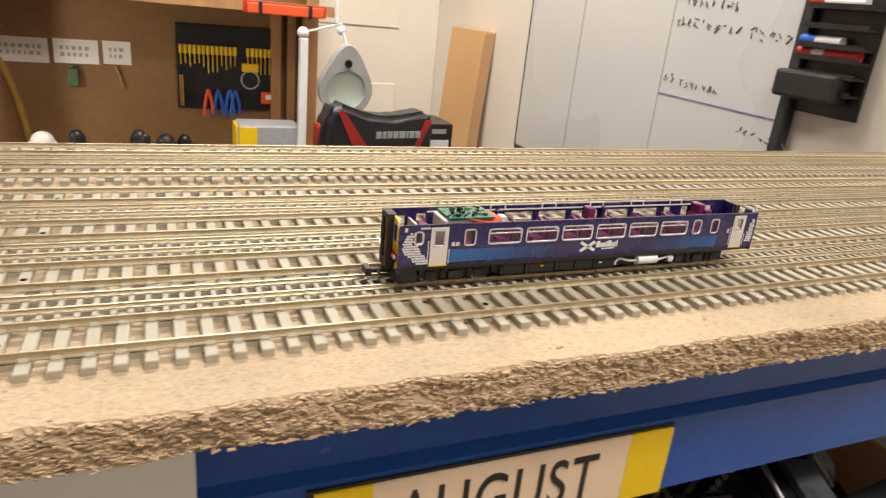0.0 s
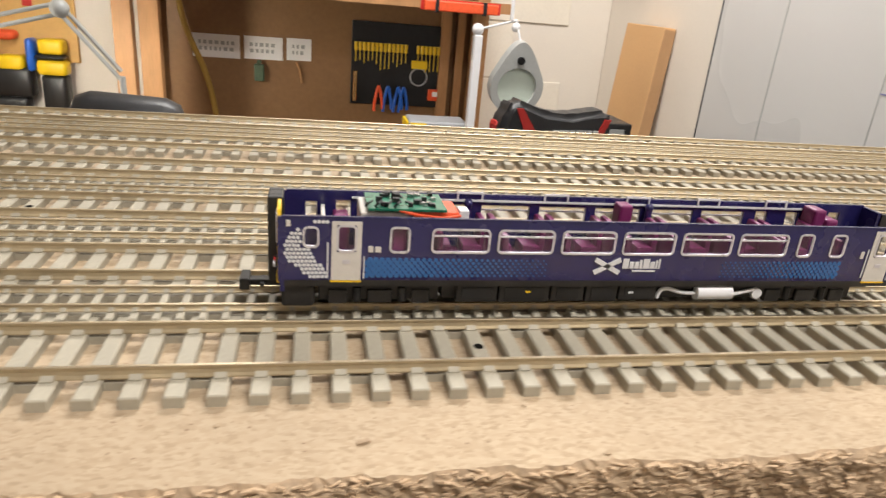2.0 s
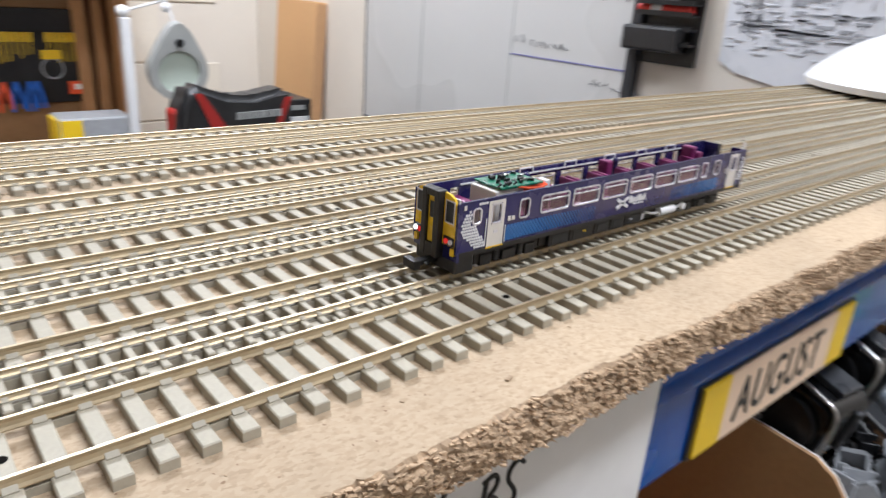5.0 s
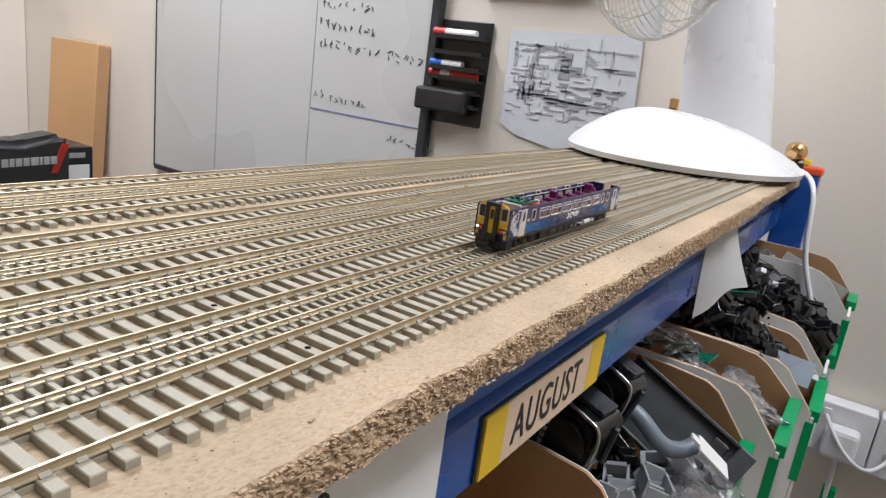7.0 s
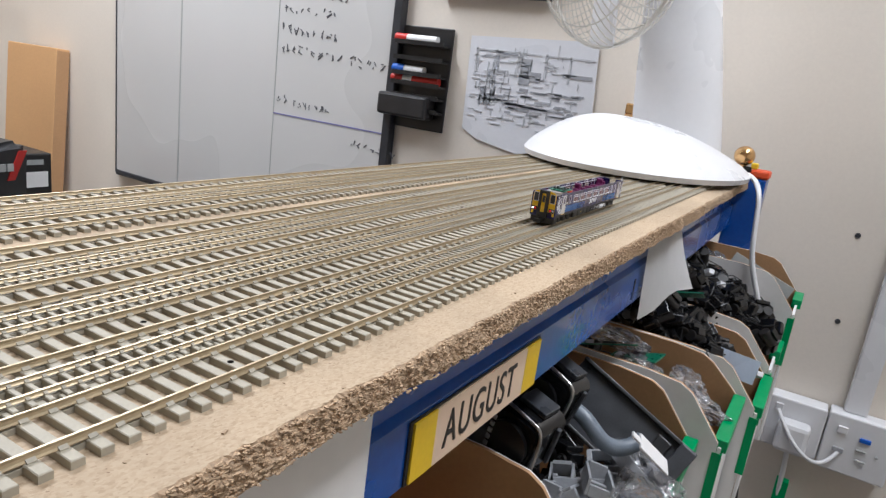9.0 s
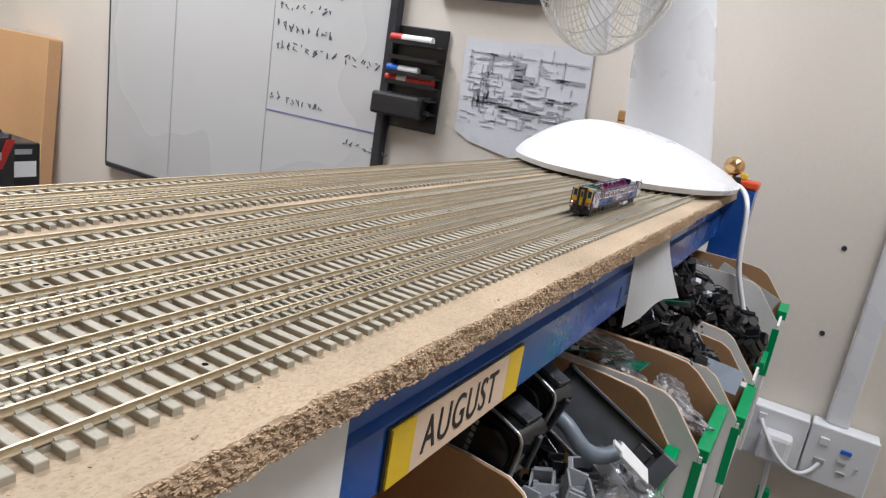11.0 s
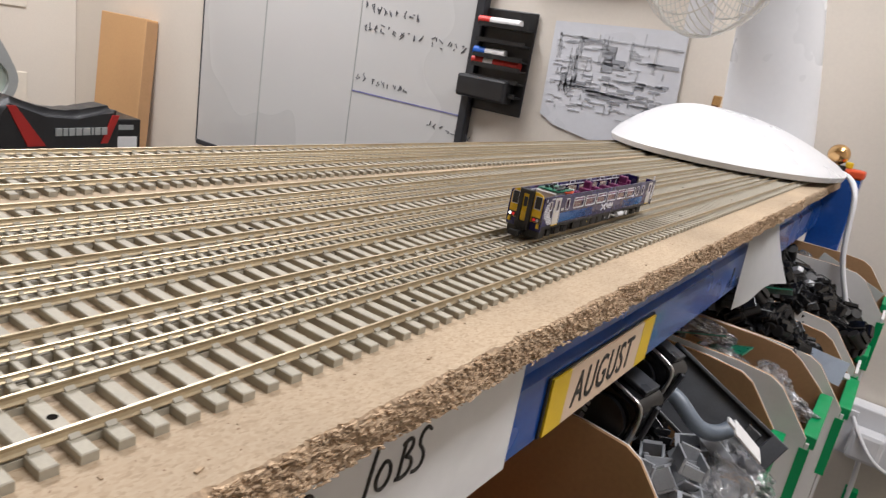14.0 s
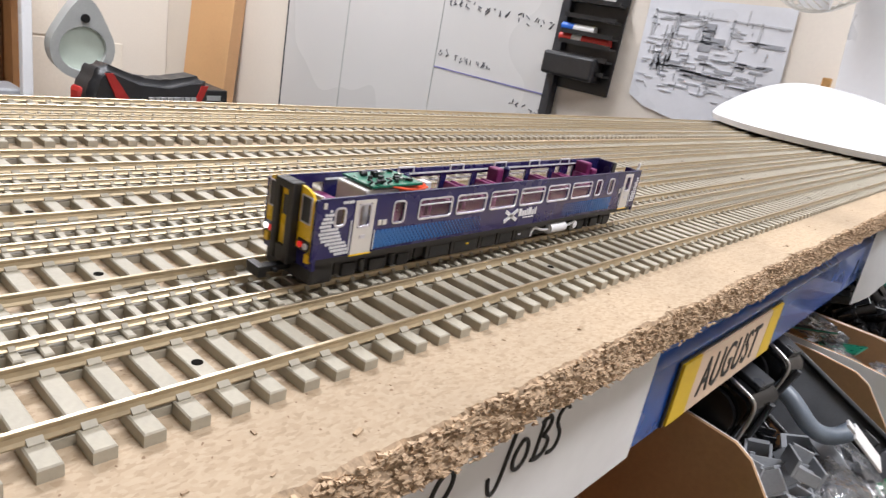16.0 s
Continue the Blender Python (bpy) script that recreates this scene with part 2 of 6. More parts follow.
def mesh_of(name, bm, material, smooth=None):
    me = bpy.data.meshes.new(name)
    bm.to_mesh(me)
    bm.free()
    for mm in material if isinstance(material, (list, tuple)) else [material]:
        me.materials.append(mm)
    if smooth:
        me.shade_smooth()
        me.set_sharp_from_angle(angle=radians(smooth))
    return me


def part(name, bm, material, parent=None, label="", smooth=None):
    ob = new(name, mesh_of(name, bm, material, smooth))
    ob.parent = parent
    return tagged(ob, label)


def thing(name, label, category, group="", kind="", at=None):
    ob = new(name)
    ob.empty_display_size = 0.02
    if at:
        ob.matrix_basis = at
    return tagged(ob, label, category, group, kind)


def boxes(name, rows, material, parent=None, label="", bevel=0.0, smooth=None):
    bm = bmesh.new()
    for r in rows:
        box(bm, *r, bevel=bevel)
    return part(name, bm, material, parent, label, smooth)


def wire(bm, pts, r, seg=8):
    for a, b in zip(pts, pts[1:]):
        tube(bm, a, b, r, seg)
        ball(bm, b, r, seg=8)


def curve(name, pts, r, material, parent=None, label="", res=3):
    c = bpy.data.curves.new(name, "CURVE")
    c.dimensions, c.bevel_depth, c.bevel_resolution, c.resolution_u = "3D", r, res, 8
    s = c.splines.new("NURBS")
    s.points.add(len(pts) - 1)
    for p, v in zip(s.points, pts):
        p.co = (*v, 1)
    s.use_endpoint_u, s.order_u = True, min(4, len(pts))
    c.use_fill_caps = True
    src = bpy.data.objects.new(name, c)
    scene.collection.objects.link(src)
    me = bpy.data.meshes.new_from_object(src.evaluated_get(bpy.context.evaluated_depsgraph_get()))
    bpy.data.objects.remove(src)
    me.materials.append(material)
    me.shade_smooth()
    ob = new(name, me)
    ob.parent = parent
    return tagged(ob, label)


# the room
END, BACK, NEAR, LEFT, FLOOR, TOP = 1.13, 2.54, -1.9, -2.2, -0.95, 1.46


def shell(name, label, cat, rows, material):
    ob = boxes(name, rows, material)
    return tagged(ob, label, cat, kind="structure")


wall_east = shell("wall_east", "cream painted plaster end wall", "wall", [(END, END + 0.1, NEAR, BACK + 0.1, FLOOR, TOP)], M["wall"])
wall_north = shell("wall_north", "cream painted blockwork back wall", "wall", [(LEFT, END - 0.002, BACK, BACK + 0.1, FLOOR, TOP)], M["wall"])
shell("wall_south", "cream painted plaster wall", "wall", [(LEFT, END - 0.002, NEAR - 0.1, NEAR, FLOOR, TOP)], M["wall"])
shell("wall_west", "cream painted plaster wall", "wall", [(LEFT - 0.1, LEFT - 0.002, NEAR, BACK, FLOOR, TOP)], M["wall"])
shell("floor", "grey workshop floor", "floor", [(LEFT - 0.1, END + 0.1, NEAR - 0.1, BACK + 0.1, FLOOR - 0.1, FLOOR - 0.002)], M["floor"])
shell("ceiling", "white tiled ceiling", "ceiling", [(LEFT - 0.1, END + 0.1, NEAR - 0.1, BACK + 0.1, TOP + 0.002, TOP + 0.1)], M["ceiling"])
# painted concrete blocks of the back wall, beside the wooden bench
bm = bmesh.new()
box(bm, -0.217, 0.217, -0.004, 0.004, -0.1045, 0.1045, 0.003)
block_mesh = mesh_of("block", bm, M["block"])
for r in range(6):
    for c in range(4):
        x = 0.3 + 0.44 * c - (0.22 if r % 2 else 0)
        if x + 0.22 < END:
            b = new("block", block_mesh)
            b.parent = wall_north
            b.location = (x, BACK - 0.003, -0.8 + 0.215 * r + 0.02)

# the shelf board, its front edge torn
X0, X1, EDGE, THICK = -1.3, 0.99, -0.0275, 0.0125
shelf = thing("shelf_board", "raw chipboard shelf board with a crumbling sawn edge", "shelf board")


def ragged(x, z):
    a = noise.noise(Vector((x * 55, z * 90, 1.3))) * 0.0016
    b = noise.noise(Vector((x * 240, z * 420, 7.1))) * 0.0008
    c = noise.noise(Vector((x * 700, z * 1300, 2.1))) * 0.0009
    return a + b + c


bm = bmesh.new()
NZ = 14
xs = list(np.arange(-0.32, 0.6, 0.0011)) + list(np.arange(0.6, X1 + 0.001, 0.004))
xs[-1] = X1
grid = []
for x in xs:
    col = []
    for k in range(NZ + 1):
        z = -THICK * k / NZ
        round_off = 0.0016 * max(0, 1 - k / 1.6) + 0.0012 * max(0, 1 - (NZ - k) / 2)
        y = EDGE + ragged(x, z) + round_off * (0.7 + 0.9 * abs(noise.noise(Vector((x * 130, 4, 0)))))
        dz = 0.0005 * noise.noise(Vector((x * 300, 9, 0))) if 0 < k < NZ else 0
        col.append(bm.verts.new((x, y, z + dz - (0.0006 * noise.noise(Vector((x * 180, 3, 5))) if k == NZ else 0))))
    grid.append(col)
tops = [[bm.verts.new((x, yy, 0)) for yy in (EDGE + 0.006, 0.246)] for x in xs]
bots = [bm.verts.new((x, 0.246, -THICK)) for x in xs]
for i in range(len(xs) - 1):
    a, b = grid[i], grid[i + 1]
    for k in range(NZ):
        bm.faces.new((a[k], a[k + 1], b[k + 1], b[k]))
    bm.faces.new((a[0], b[0], tops[i + 1][0], tops[i][0]))
    bm.faces.new((tops[i][0], tops[i + 1][0], tops[i + 1][1], tops[i][1]))
    bm.faces.new((tops[i][1], tops[i + 1][1], bots[i + 1], bots[i]))
    bm.faces.new((bots[i], bots[i + 1], b[NZ], a[NZ]))
for i in (0, -1):
    bm.faces.new(grid[i] + [bots[i], tops[i][1], tops[i][0]])
bmesh.ops.recalc_face_normals(bm, faces=bm.faces)
for f in bm.faces:
    f.material_index = 1 if f.normal.y < -0.35 else 0
part("panel", bm, [M["chip"], M["flake"]], shelf)
boxes("panel", [(X0, -0.322, EDGE, 0.246, -THICK, 0)], M["chip"], shelf)

# torn flakes and pits on the edge, loose crumbs on the board
verts, faces = [], []
rng = random.Random(11)


def flake(x, y, z, l, w, h, turn):
    m = pose(x, y, z, *turn)
    n = len(verts)
    for sx in (-1, 1):
        for sy in (-1, 1):
            for sz in (-1, 1):
                verts.append(tuple(m @ Vector((sx * l / 2 * rng.uniform(0.6, 1), sy * w / 2, sz * h / 2))))
    faces.extend([tuple(n + i for i in f) for f in ((0, 1, 3, 2), (4, 6, 7, 5), (0, 4, 5, 1), (2, 3, 7, 6), (0, 2, 6, 4), (1, 5, 7, 3))])


for k in range(15000):
    x = rng.uniform(-0.2, 0.6)
    z = -THICK * rng.random() ** 0.9
    flake(x, EDGE + ragged(x, z) + rng.uniform(-0.0002, 0.0004), z, rng.uniform(0.0006, 0.0026), rng.uniform(0.0003, 0.0008), rng.uniform(0.0002, 0.00045), (rng.uniform(-25, 25), rng.uniform(-30, 30), rng.uniform(-14, 14)))
me = bpy.data.meshes.new("torn_edge")
me.from_pydata(verts, [], faces)
fl = mat("splintered_flakes", (0.53, 0.395, 0.26), 0.85, var=0.3, scale=500, fine=2500, tint=(0.33, 0.225, 0.135))
me.materials.append(fl)
flakes = new("torn_edge", me)
flakes.parent = shelf
tagged(flakes, "splintered wood flakes on the torn edge", kind="stuff")
bm = bmesh.new()
for k in range(30):
    x, y = rng.uniform(-0.2, 0.6), rng.uniform(EDGE + 0.003, -0.008)
    r = rng.uniform(0.0001, 0.0003)
    box(bm, -r * 2.2, r * 2.2, -r, r, 0, r, m=pose(x, y, 0.00005, 0, 0, rng.uniform(0, 180)))
for x, y in ((-0.0245, -0.0183), (0.148, -0.02), (-0.1, -0.021)):
    box(bm, -0.0011, 0.0011, -0.0004, 0.0004, 0, 0.0004, m=pose(x, y, 0.00005, 0, 0, 20))
tagged(part("board_dust", bm, M["flake"], shelf, "dark crumbs and specks on the board"), kind="stuff")

# the tracks
RAILS = 0.0046
WIDE = (0, 0.0422, 0.0845, 0.127, 0.1695, 0.2125)
NARROW = (0.0245, 0.067, 0.1092, 0.1945)
NEAR_X = (-0.22, 0.42)


def rail_profile(bm, y, x0, x1, base):
    h = RAILS - base
    pts = [(-0.85, 0), (0.85, 0), (0.85, 0.1), (0.52, 0.32), (0.27, 0.66), (0.38, 0.72), (0.38, 0.95), (0.3, 1.0), (-0.3, 1.0), (-0.38, 0.95), (-0.38, 0.72), (-0.27, 0.66), (-0.52, 0.32), (-0.85, 0.1)]
    a = [bm.verts.new((x0, y + p * 0.001, base + q * h)) for p, q in pts]
    b = [bm.verts.new((x1, y + p * 0.001, base + q * h)) for p, q in pts]
    n = len(pts)
    for k in range(n):
        bm.faces.new((a[k], a[(k + 1) % n], b[(k + 1) % n], b[k]))
    bm.faces.new(a[::-1])
    bm.faces.new(b)
    bmesh.ops.recalc_face_normals(bm, faces=bm.faces)


def sleeper(bm, x, y0, gauge, width, over, high, chair):
    """One sleeper with the moulded chairs that grip the two rails."""
    t = 0.00025
    lo = [(x, y0 - over), (x + width, y0 - over), (x + width, y0 + gauge + over), (x, y0 + gauge + over)]
    hi = [(x + t, y0 - over + t), (x + width - t, y0 - over + t), (x + width - t, y0 + gauge + over - t), (x + t, y0 + gauge + over - t)]
    a = [bm.verts.new((*p, 0.0)) for p in lo]
    b = [bm.verts.new((*p, high - t)) for p in lo]
    c = [bm.verts.new((*p, high)) for p in hi]
    for k in range(4):
        m = (k + 1) % 4
        bm.faces.new((a[k], a[m], b[m], b[k]))
        bm.faces.new((b[k], b[m], c[m], c[k]))
    bm.faces.new(c)
    for yr in (y0, y0 + gauge):
        for s in (-1, 1):
            q0, q1 = sorted((yr + s * 0.00045, yr + s * chair))
            x0, x1 = x + width * 0.18, x + width * 0.82
            vs = [bm.verts.new(v) for v in ((x0, q0, high), (x1, q0, high), (x1, q1, high), (x0, q1, high))]
            ws = [bm.verts.new(v) for v in ((x0, q0, high + (0.0009 if s > 0 else 0.0003)), (x1, q0, high + (0.0009 if s > 0 else 0.0003)), (x1, q1, high + (0.0003 if s > 0 else 0.0009)), (x0, q1, high + (0.0003 if s > 0 else 0.0009)))]
            for k in range(4):
                m = (k + 1) % 4
                bm.faces.new((vs[k], vs[m], ws[m], ws[k]))
            bm.faces.new(ws)


def track(y0, gauge, pitch, width, over, high, chair, near, web, shift, hole_step=0.0):
    wide = gauge > 0.012
    label = "grey plastic wide-gauge model track with nickel silver rails" if wide else "fine-pitched narrow-gauge model track between the wider tracks"
    t = thing("wide_track" if wide else "narrow_track", label, "model track", "wide tracks on the shelf" if wide else "narrow tracks on the shelf")
    for y in (y0, y0 + gauge):
        bm = bmesh.new()
        rail_profile(bm, y, X0, X1, high)
        for f in bm.faces:
            f.material_index = 0 if f.normal.z > 0.5 and f.calc_center_median().z > RAILS - 0.0003 else 1
        part("rail", bm, [M["rail"], M["rail_side"]], t, "nickel silver rail with tarnished sides")
    bm = bmesh.new()
    sleeper(bm, 0, y0, gauge, width, over, high, chair)
    one = mesh_of("sleeper", bm, M["track_plastic"])
    rest = bmesh.new()
    x, k = -0.32 + shift, 0
    jit = random.Random(int(y0 * 1e5))
    while x < X1 - width:
        if near and NEAR_X[0] < x < NEAR_X[1]:
            s = new("sleeper", one)
            s.parent = t
            s.matrix_basis = pose(x + jit.uniform(-1, 1) * 0.0001, 0, 0)
        elif x < 0.66 or wide:
            sleeper(rest, x, y0, gauge, width, over, high, chair)
        for j, yr in enumerate((y0, y0 + gauge)):
            if (k + j) % web == 0 and x < 0.66:
                box(rest, x + width, x + pitch, yr - 0.0008, yr + 0.0008, 0.0, high * 0.72)
        x += pitch
        k += 1
    tagged(part("sleeper_run", rest, M["track_plastic"], t, "run of moulded sleepers and webs"), kind="stuff")
    return t


for i, y in enumerate(WIDE):
    track(y, 0.0165, 0.00713, 0.0034, 0.0067, 0.0023, 0.0015, i < 3, 2, 0.0055)
for i, y in enumerate(NARROW):
    track(y, 0.009, 0.00455, 0.0017, 0.0040, 0.0031, 0.0012, i < 1, 1, (0.0, 0.002, 0.001, 0.003)[i])

# fixing holes and pin heads in the sleepers
for y in WIDE[:5]:
    for k, x in enumerate([0.0010 + 0.00713 * n for n in (-16, 0, 19, 41, 61)]):
        bm = bmesh.new()
        tube(bm, (0, 0, 0.0016), (0, 0, 0.00238), 0.00105, 14)
        pin = part("track_pin", bm, M["pit"])
        pin.location = (x, y + 0.008 + 0.0004 * (k % 2), 0)
        tagged(pin, "dark pin hole in a track sleeper", "track pin", "pins of the tracks")

# blue racking beam with its labels
beam = thing("rack_beam", "glossy blue enamelled steel racking beam under the board", "racking beam")
bm = bmesh.new()
pts = [(-0.0105, -0.0126), (-0.0105, -0.036), (-0.0145, -0.0385), (-0.0145, -0.070), (-0.0125, -0.0715), (0.03, -0.0715), (0.03, -0.0126)]
a = [bm.verts.new((-0.6, y, z)) for y, z in pts]
b = [bm.verts.new((0.94, y, z)) for y, z in pts]
for k in range(len(pts)):
    bm.faces.new((a[k], a[(k + 1) % len(pts)], b[(k + 1) % len(pts)], b[k]))
bm.faces.new(a)
bm.faces.new(b)
bmesh.ops.recalc_face_normals(bm, faces=bm.faces)
part("profile", bm, M["blue"], beam)
boxes("slot", [(0.41, 0.414, -0.0149, -0.0144, -0.066, -0.048)], M["ink"], beam)
boxes("back_beam", [(X0, 0.94, 0.205, 0.235, -0.0715, -0.0126)], M["blue"], beam)
post = thing("rack_post", "blue steel racking upright at the end of the shelf", "racking upright")
boxes("upright", [(0.945, 0.985, -0.05, -0.005, FLOOR, 0.004)], M["blue"], post, bevel=0.002)
boxes("upright", [(0.945, 0.985, 0.2, 0.244, FLOOR, -0.0126)], M["blue"], post, bevel=0.002)


def text(name, words, fit, y, material, parent, shear, thick, bold, label):
    """Words in the x-z plane at y, filling the rectangle fit = x0, x1, z0, z1."""
    c = bpy.data.curves.new(name, "FONT")
    c.body, c.extrude, c.shear, c.offset, c.space_character = words, 0.01, shear, bold, 1.12
    src = bpy.data.objects.new(name, c)
    scene.collection.objects.link(src)
    me = bpy.data.meshes.new_from_object(src.evaluated_get(bpy.context.evaluated_depsgraph_get()))
    bpy.data.objects.remove(src)
    lo, hi = [[f(v.co[k] for v in me.vertices) for k in range(3)] for f in (min, max)]
    x0, x1, z0, z1 = fit
    me.transform(Matrix.Translation((x0, y, z0)) @ Matrix.Rotation(radians(90), 4, "X") @ Matrix.Diagonal(((x1 - x0) / (hi[0] - lo[0]), (z1 - z0) / (hi[1] - lo[1]), thick / 0.01, 1)) @ Matrix.Translation((-lo[0], -lo[1], 0)))
    me.materials.append(material)
    ob = new(name, me)
    ob.parent = parent
    return tagged(ob, label)


sign = thing("month_label", "beige month label with yellow ends stuck on the blue beam", "label")
boxes("backing", [(0.0745, 0.2065, -0.0155, -0.0146, -0.0697, -0.0402)], M["ink"], sign)
boxes("card", [(0.094, 0.187, -0.0165, -0.0155, -0.0690, -0.0412)], M["beige"], sign)
boxes("end_band", [(0.0765, 0.094, -0.0166, -0.0155, -0.0690, -0.0412)], M["yellow"], sign, "yellow end band")
boxes("end_band", [(0.187, 0.2055, -0.0166, -0.0155, -0.0690, -0.0412)], M["yellow"], sign, "yellow end band")
text("lettering", "AUGUST", (0.1015, 0.1745, -0.0637, -0.0455), -0.0166, M["ink"], sign, 0.0, 0.0003, 0.002, "black capital letters")
note = thing("jobs_note", "white paper strip with handwritten marker word, taped on the beam", "note")
bm = bmesh.new()
box(bm, -0.26, 0.0455, -0.0162, -0.0158, -0.0705, -0.0135)
part("strip", bm, M["paper"], note)
for pts in ([(-0.0375, -0.0215), (-0.0395, -0.0275), (-0.0415, -0.038), (-0.0432, -0.0435), (-0.0462, -0.0435), (-0.0475, -0.037)], [(-0.0345, -0.0305), (-0.038, -0.0335), (-0.0375, -0.0395), (-0.0335, -0.04), (-0.0305, -0.036), (-0.0318, -0.0308), (-0.0345, -0.0305)], [(-0.0255, -0.0275), (-0.0262, -0.0335), (-0.0272, -0.0395)], [(-0.0268, -0.0285), (-0.0235, -0.0265), (-0.0212, -0.0288), (-0.0225, -0.0318), (-0.0255, -0.0335), (-0.0215, -0.0342), (-0.0208, -0.0382), (-0.0245, -0.041), (-0.0285, -0.0395)], [(-0.0132, -0.0282), (-0.0148, -0.0258), (-0.0182, -0.0275), (-0.0185, -0.0315), (-0.0162, -0.034), (-0.0145, -0.037), (-0.0165, -0.0415), (-0.0205, -0.0405)], [(-0.0705, -0.038), (-0.0695, -0.031), (-0.0665, -0.0262), (-0.0625, -0.0272), (-0.0618, -0.0315), (-0.0655, -0.0365), (-0.07, -0.038)]):
    curve("pen_stroke", [(x, -0.0163, z) for x, z in pts], 0.00065, M["ink"], note, "dark handwritten stroke", 2)
hang = thing("hanging_paper", "creased white paper sheet hanging from the beam", "paper")
bm = bmesh.new()
rows = []
for i in range(9):
    u = i / 8
    row = []
    for j in range(7):
        v = j / 6
        x = 0.42 + 0.125 * u + 0.016 * v * (1 - u)
        z = -0.014 - (0.067 - 0.006 * u) * v - 0.012 * v * abs(u - 0.75)
        y = -0.0175 - (0.02 * u * v ** 1.5) - 0.006 * v * max(0, u - 0.6) - 0.002 * math.sin(7 * u) * v
        row.append(bm.verts.new((x, y, z)))
    rows.append(row)
for i in range(8):
    for j in range(6):
        bm.faces.new((rows[i][j], rows[i + 1][j], rows[i + 1][j + 1], rows[i][j + 1]))
bmesh.ops.solidify(bm, geom=bm.faces[:], thickness=0.0002)
part("sheet", bm, M["paper"], hang, smooth=60)

# lower shelf with picking bins
lower = thing("lower_shelf", "chipboard lower shelf under the bins", "shelf board")
boxes("panel", [(-0.6, 0.99, -0.06, 0.26, -0.345, -0.327)], M["chip"], lower)
# no panel known here: this dark sheet stands in for shade behind the bins
boxes("back_panel", [(-0.6, 0.94, 0.262, 0.268, -0.9, -0.0716)], M["under"], lower, "added dark sheet for the shade behind the bins")
boxes("bottom_beam", [(-0.6, 0.94, -0.0585, -0.02, -0.40, -0.3455)], M["blue"], lower)


def picking_bin(x0, x1, front, top, bottom, label, lip=0.12, right_top=0.0, left_top=0.0):
    """A cardboard bin with cut-away sides; front: y of its front panel, top: height of its side walls."""
    t = thing("picking_bin", label, "storage bin", "cardboard bins on the lower shelf")
    low = top - 0.043
    for k, x in enumerate((x0, x1 - 0.004)):
        z = top + (right_top if k else left_top)
        prof = [(0.24, bottom), (0.24, z + 0.004), (front + 0.075, z + 0.003), (front + 0.044, z), (front + 0.033, z - 0.006), (front + 0.008, low + 0.006), (front + 0.003, low), (front + 0.003, bottom)]
        bm = bmesh.new()
        plate(bm, prof, 0.0028, "x")
        w = part("side_panel", bm, M["card"], t, "brown cardboard side")
        w.location = (x + (0.0012 if k == 0 else 0), 0, 0)
        bm = bmesh.new()
        plate(bm, prof, 0.0011, "x")
        w = part("side_cover", bm, M["paper"], t, "white printed outside")
        w.location = (x if k == 0 else x + 0.0029, 0, 0)
    boxes("front_panel", [(x0, x1, front - 0.0005, front + 0.0025, bottom, low - 0.004)], M["paper"], t, "white front panel")
    boxes("green_lip", [(x0 + (x1 - x0) * lip, x1 - 0.001, front - 0.005, front + 0.007, low - 0.009, low + 0.003)], M["green"], t, "green front lip", bevel=0.001)
    boxes("green_edge", [(x0 - 0.0008, x0 + 0.006, front - 0.0022, front + 0.006, low - 0.075, low - 0.0095)], M["green"], t, "green corner strip")
    boxes("printed_line", [(x0 + (x1 - x0) * 0.3, x1 - (x1 - x0) * 0.25, front - 0.0012, front - 0.0004, low - 0.034, low - 0.032)], M["greylamp"], t, "faint printed line")
    boxes("bottom", [(x0 + 0.004, x1 - 0.004, front + 0.003, 0.239, bottom, bottom + 0.005)], M["card"], t)
    boxes("back_panel", [(x0 + 0.004, x1 - 0.004, 0.2365, 0.2395, bottom + 0.0052, top)], M["card"], t)
    return t


SHELF_TOP, BASE_TOP = -0.3268, -0.6655
BIN = "white cardboard picking bin with green lip"
picking_bin(0.095, 0.236, -0.058, -0.142, SHELF_TOP, "brown cardboard picking bin standing nearly empty under the label")
picking_bin(0.240, 0.4555, -0.083, -0.146, SHELF_TOP, BIN + ", full of motors", 0.55, 0.0, -0.035)
picking_bin(0.460, 0.5805, -0.106, -0.143, SHELF_TOP, BIN + ", holding bagged parts", 0.02, -0.008)
picking_bin(0.584, 0.689, -0.124, -0.152, SHELF_TOP, BIN + ", heaped with black chassis", 0.02)
picking_bin(0.694, 0.802, -0.124, -0.14, SHELF_TOP, BIN + ", heaped with black chassis", 0.5)
picking_bin(0.808, 0.916, -0.131, -0.098, SHELF_TOP, "tall " + BIN + " by the wall", 0.5)
for a, b in ((0.46, 0.58), (0.584, 0.689), (0.694, 0.802)):
    picking_bin(a, b, -0.125, -0.475, BASE_TOP, BIN + ", in the lower row")
tagged(boxes("base_shelf", [(-0.6, 0.99, -0.06, 0.26, -0.69, -0.666)], M["chip"]), "chipboard base shelf of the racking", "shelf board")

M["slate"] = mat("slate_rubber", (0.17, 0.2, 0.24), 0.45, var=0.1, scale=60)
M["darkgrey"] = mat("dark_grey_plastic", (0.045, 0.048, 0.055), 0.38, var=0.15, scale=50, bump=0.1)
M["midgrey"] = mat("matt_grey_box", (0.14, 0.14, 0.14), 0.7, var=0.1, scale=30, bump=0.1)
M["gloss_black"] = mat("gloss_black_plastic", (0.01, 0.01, 0.011), 0.2, var=0.2, scale=60)
# what lies in the bins: model chassis, motors, bags, boards
rng = random.Random(3)


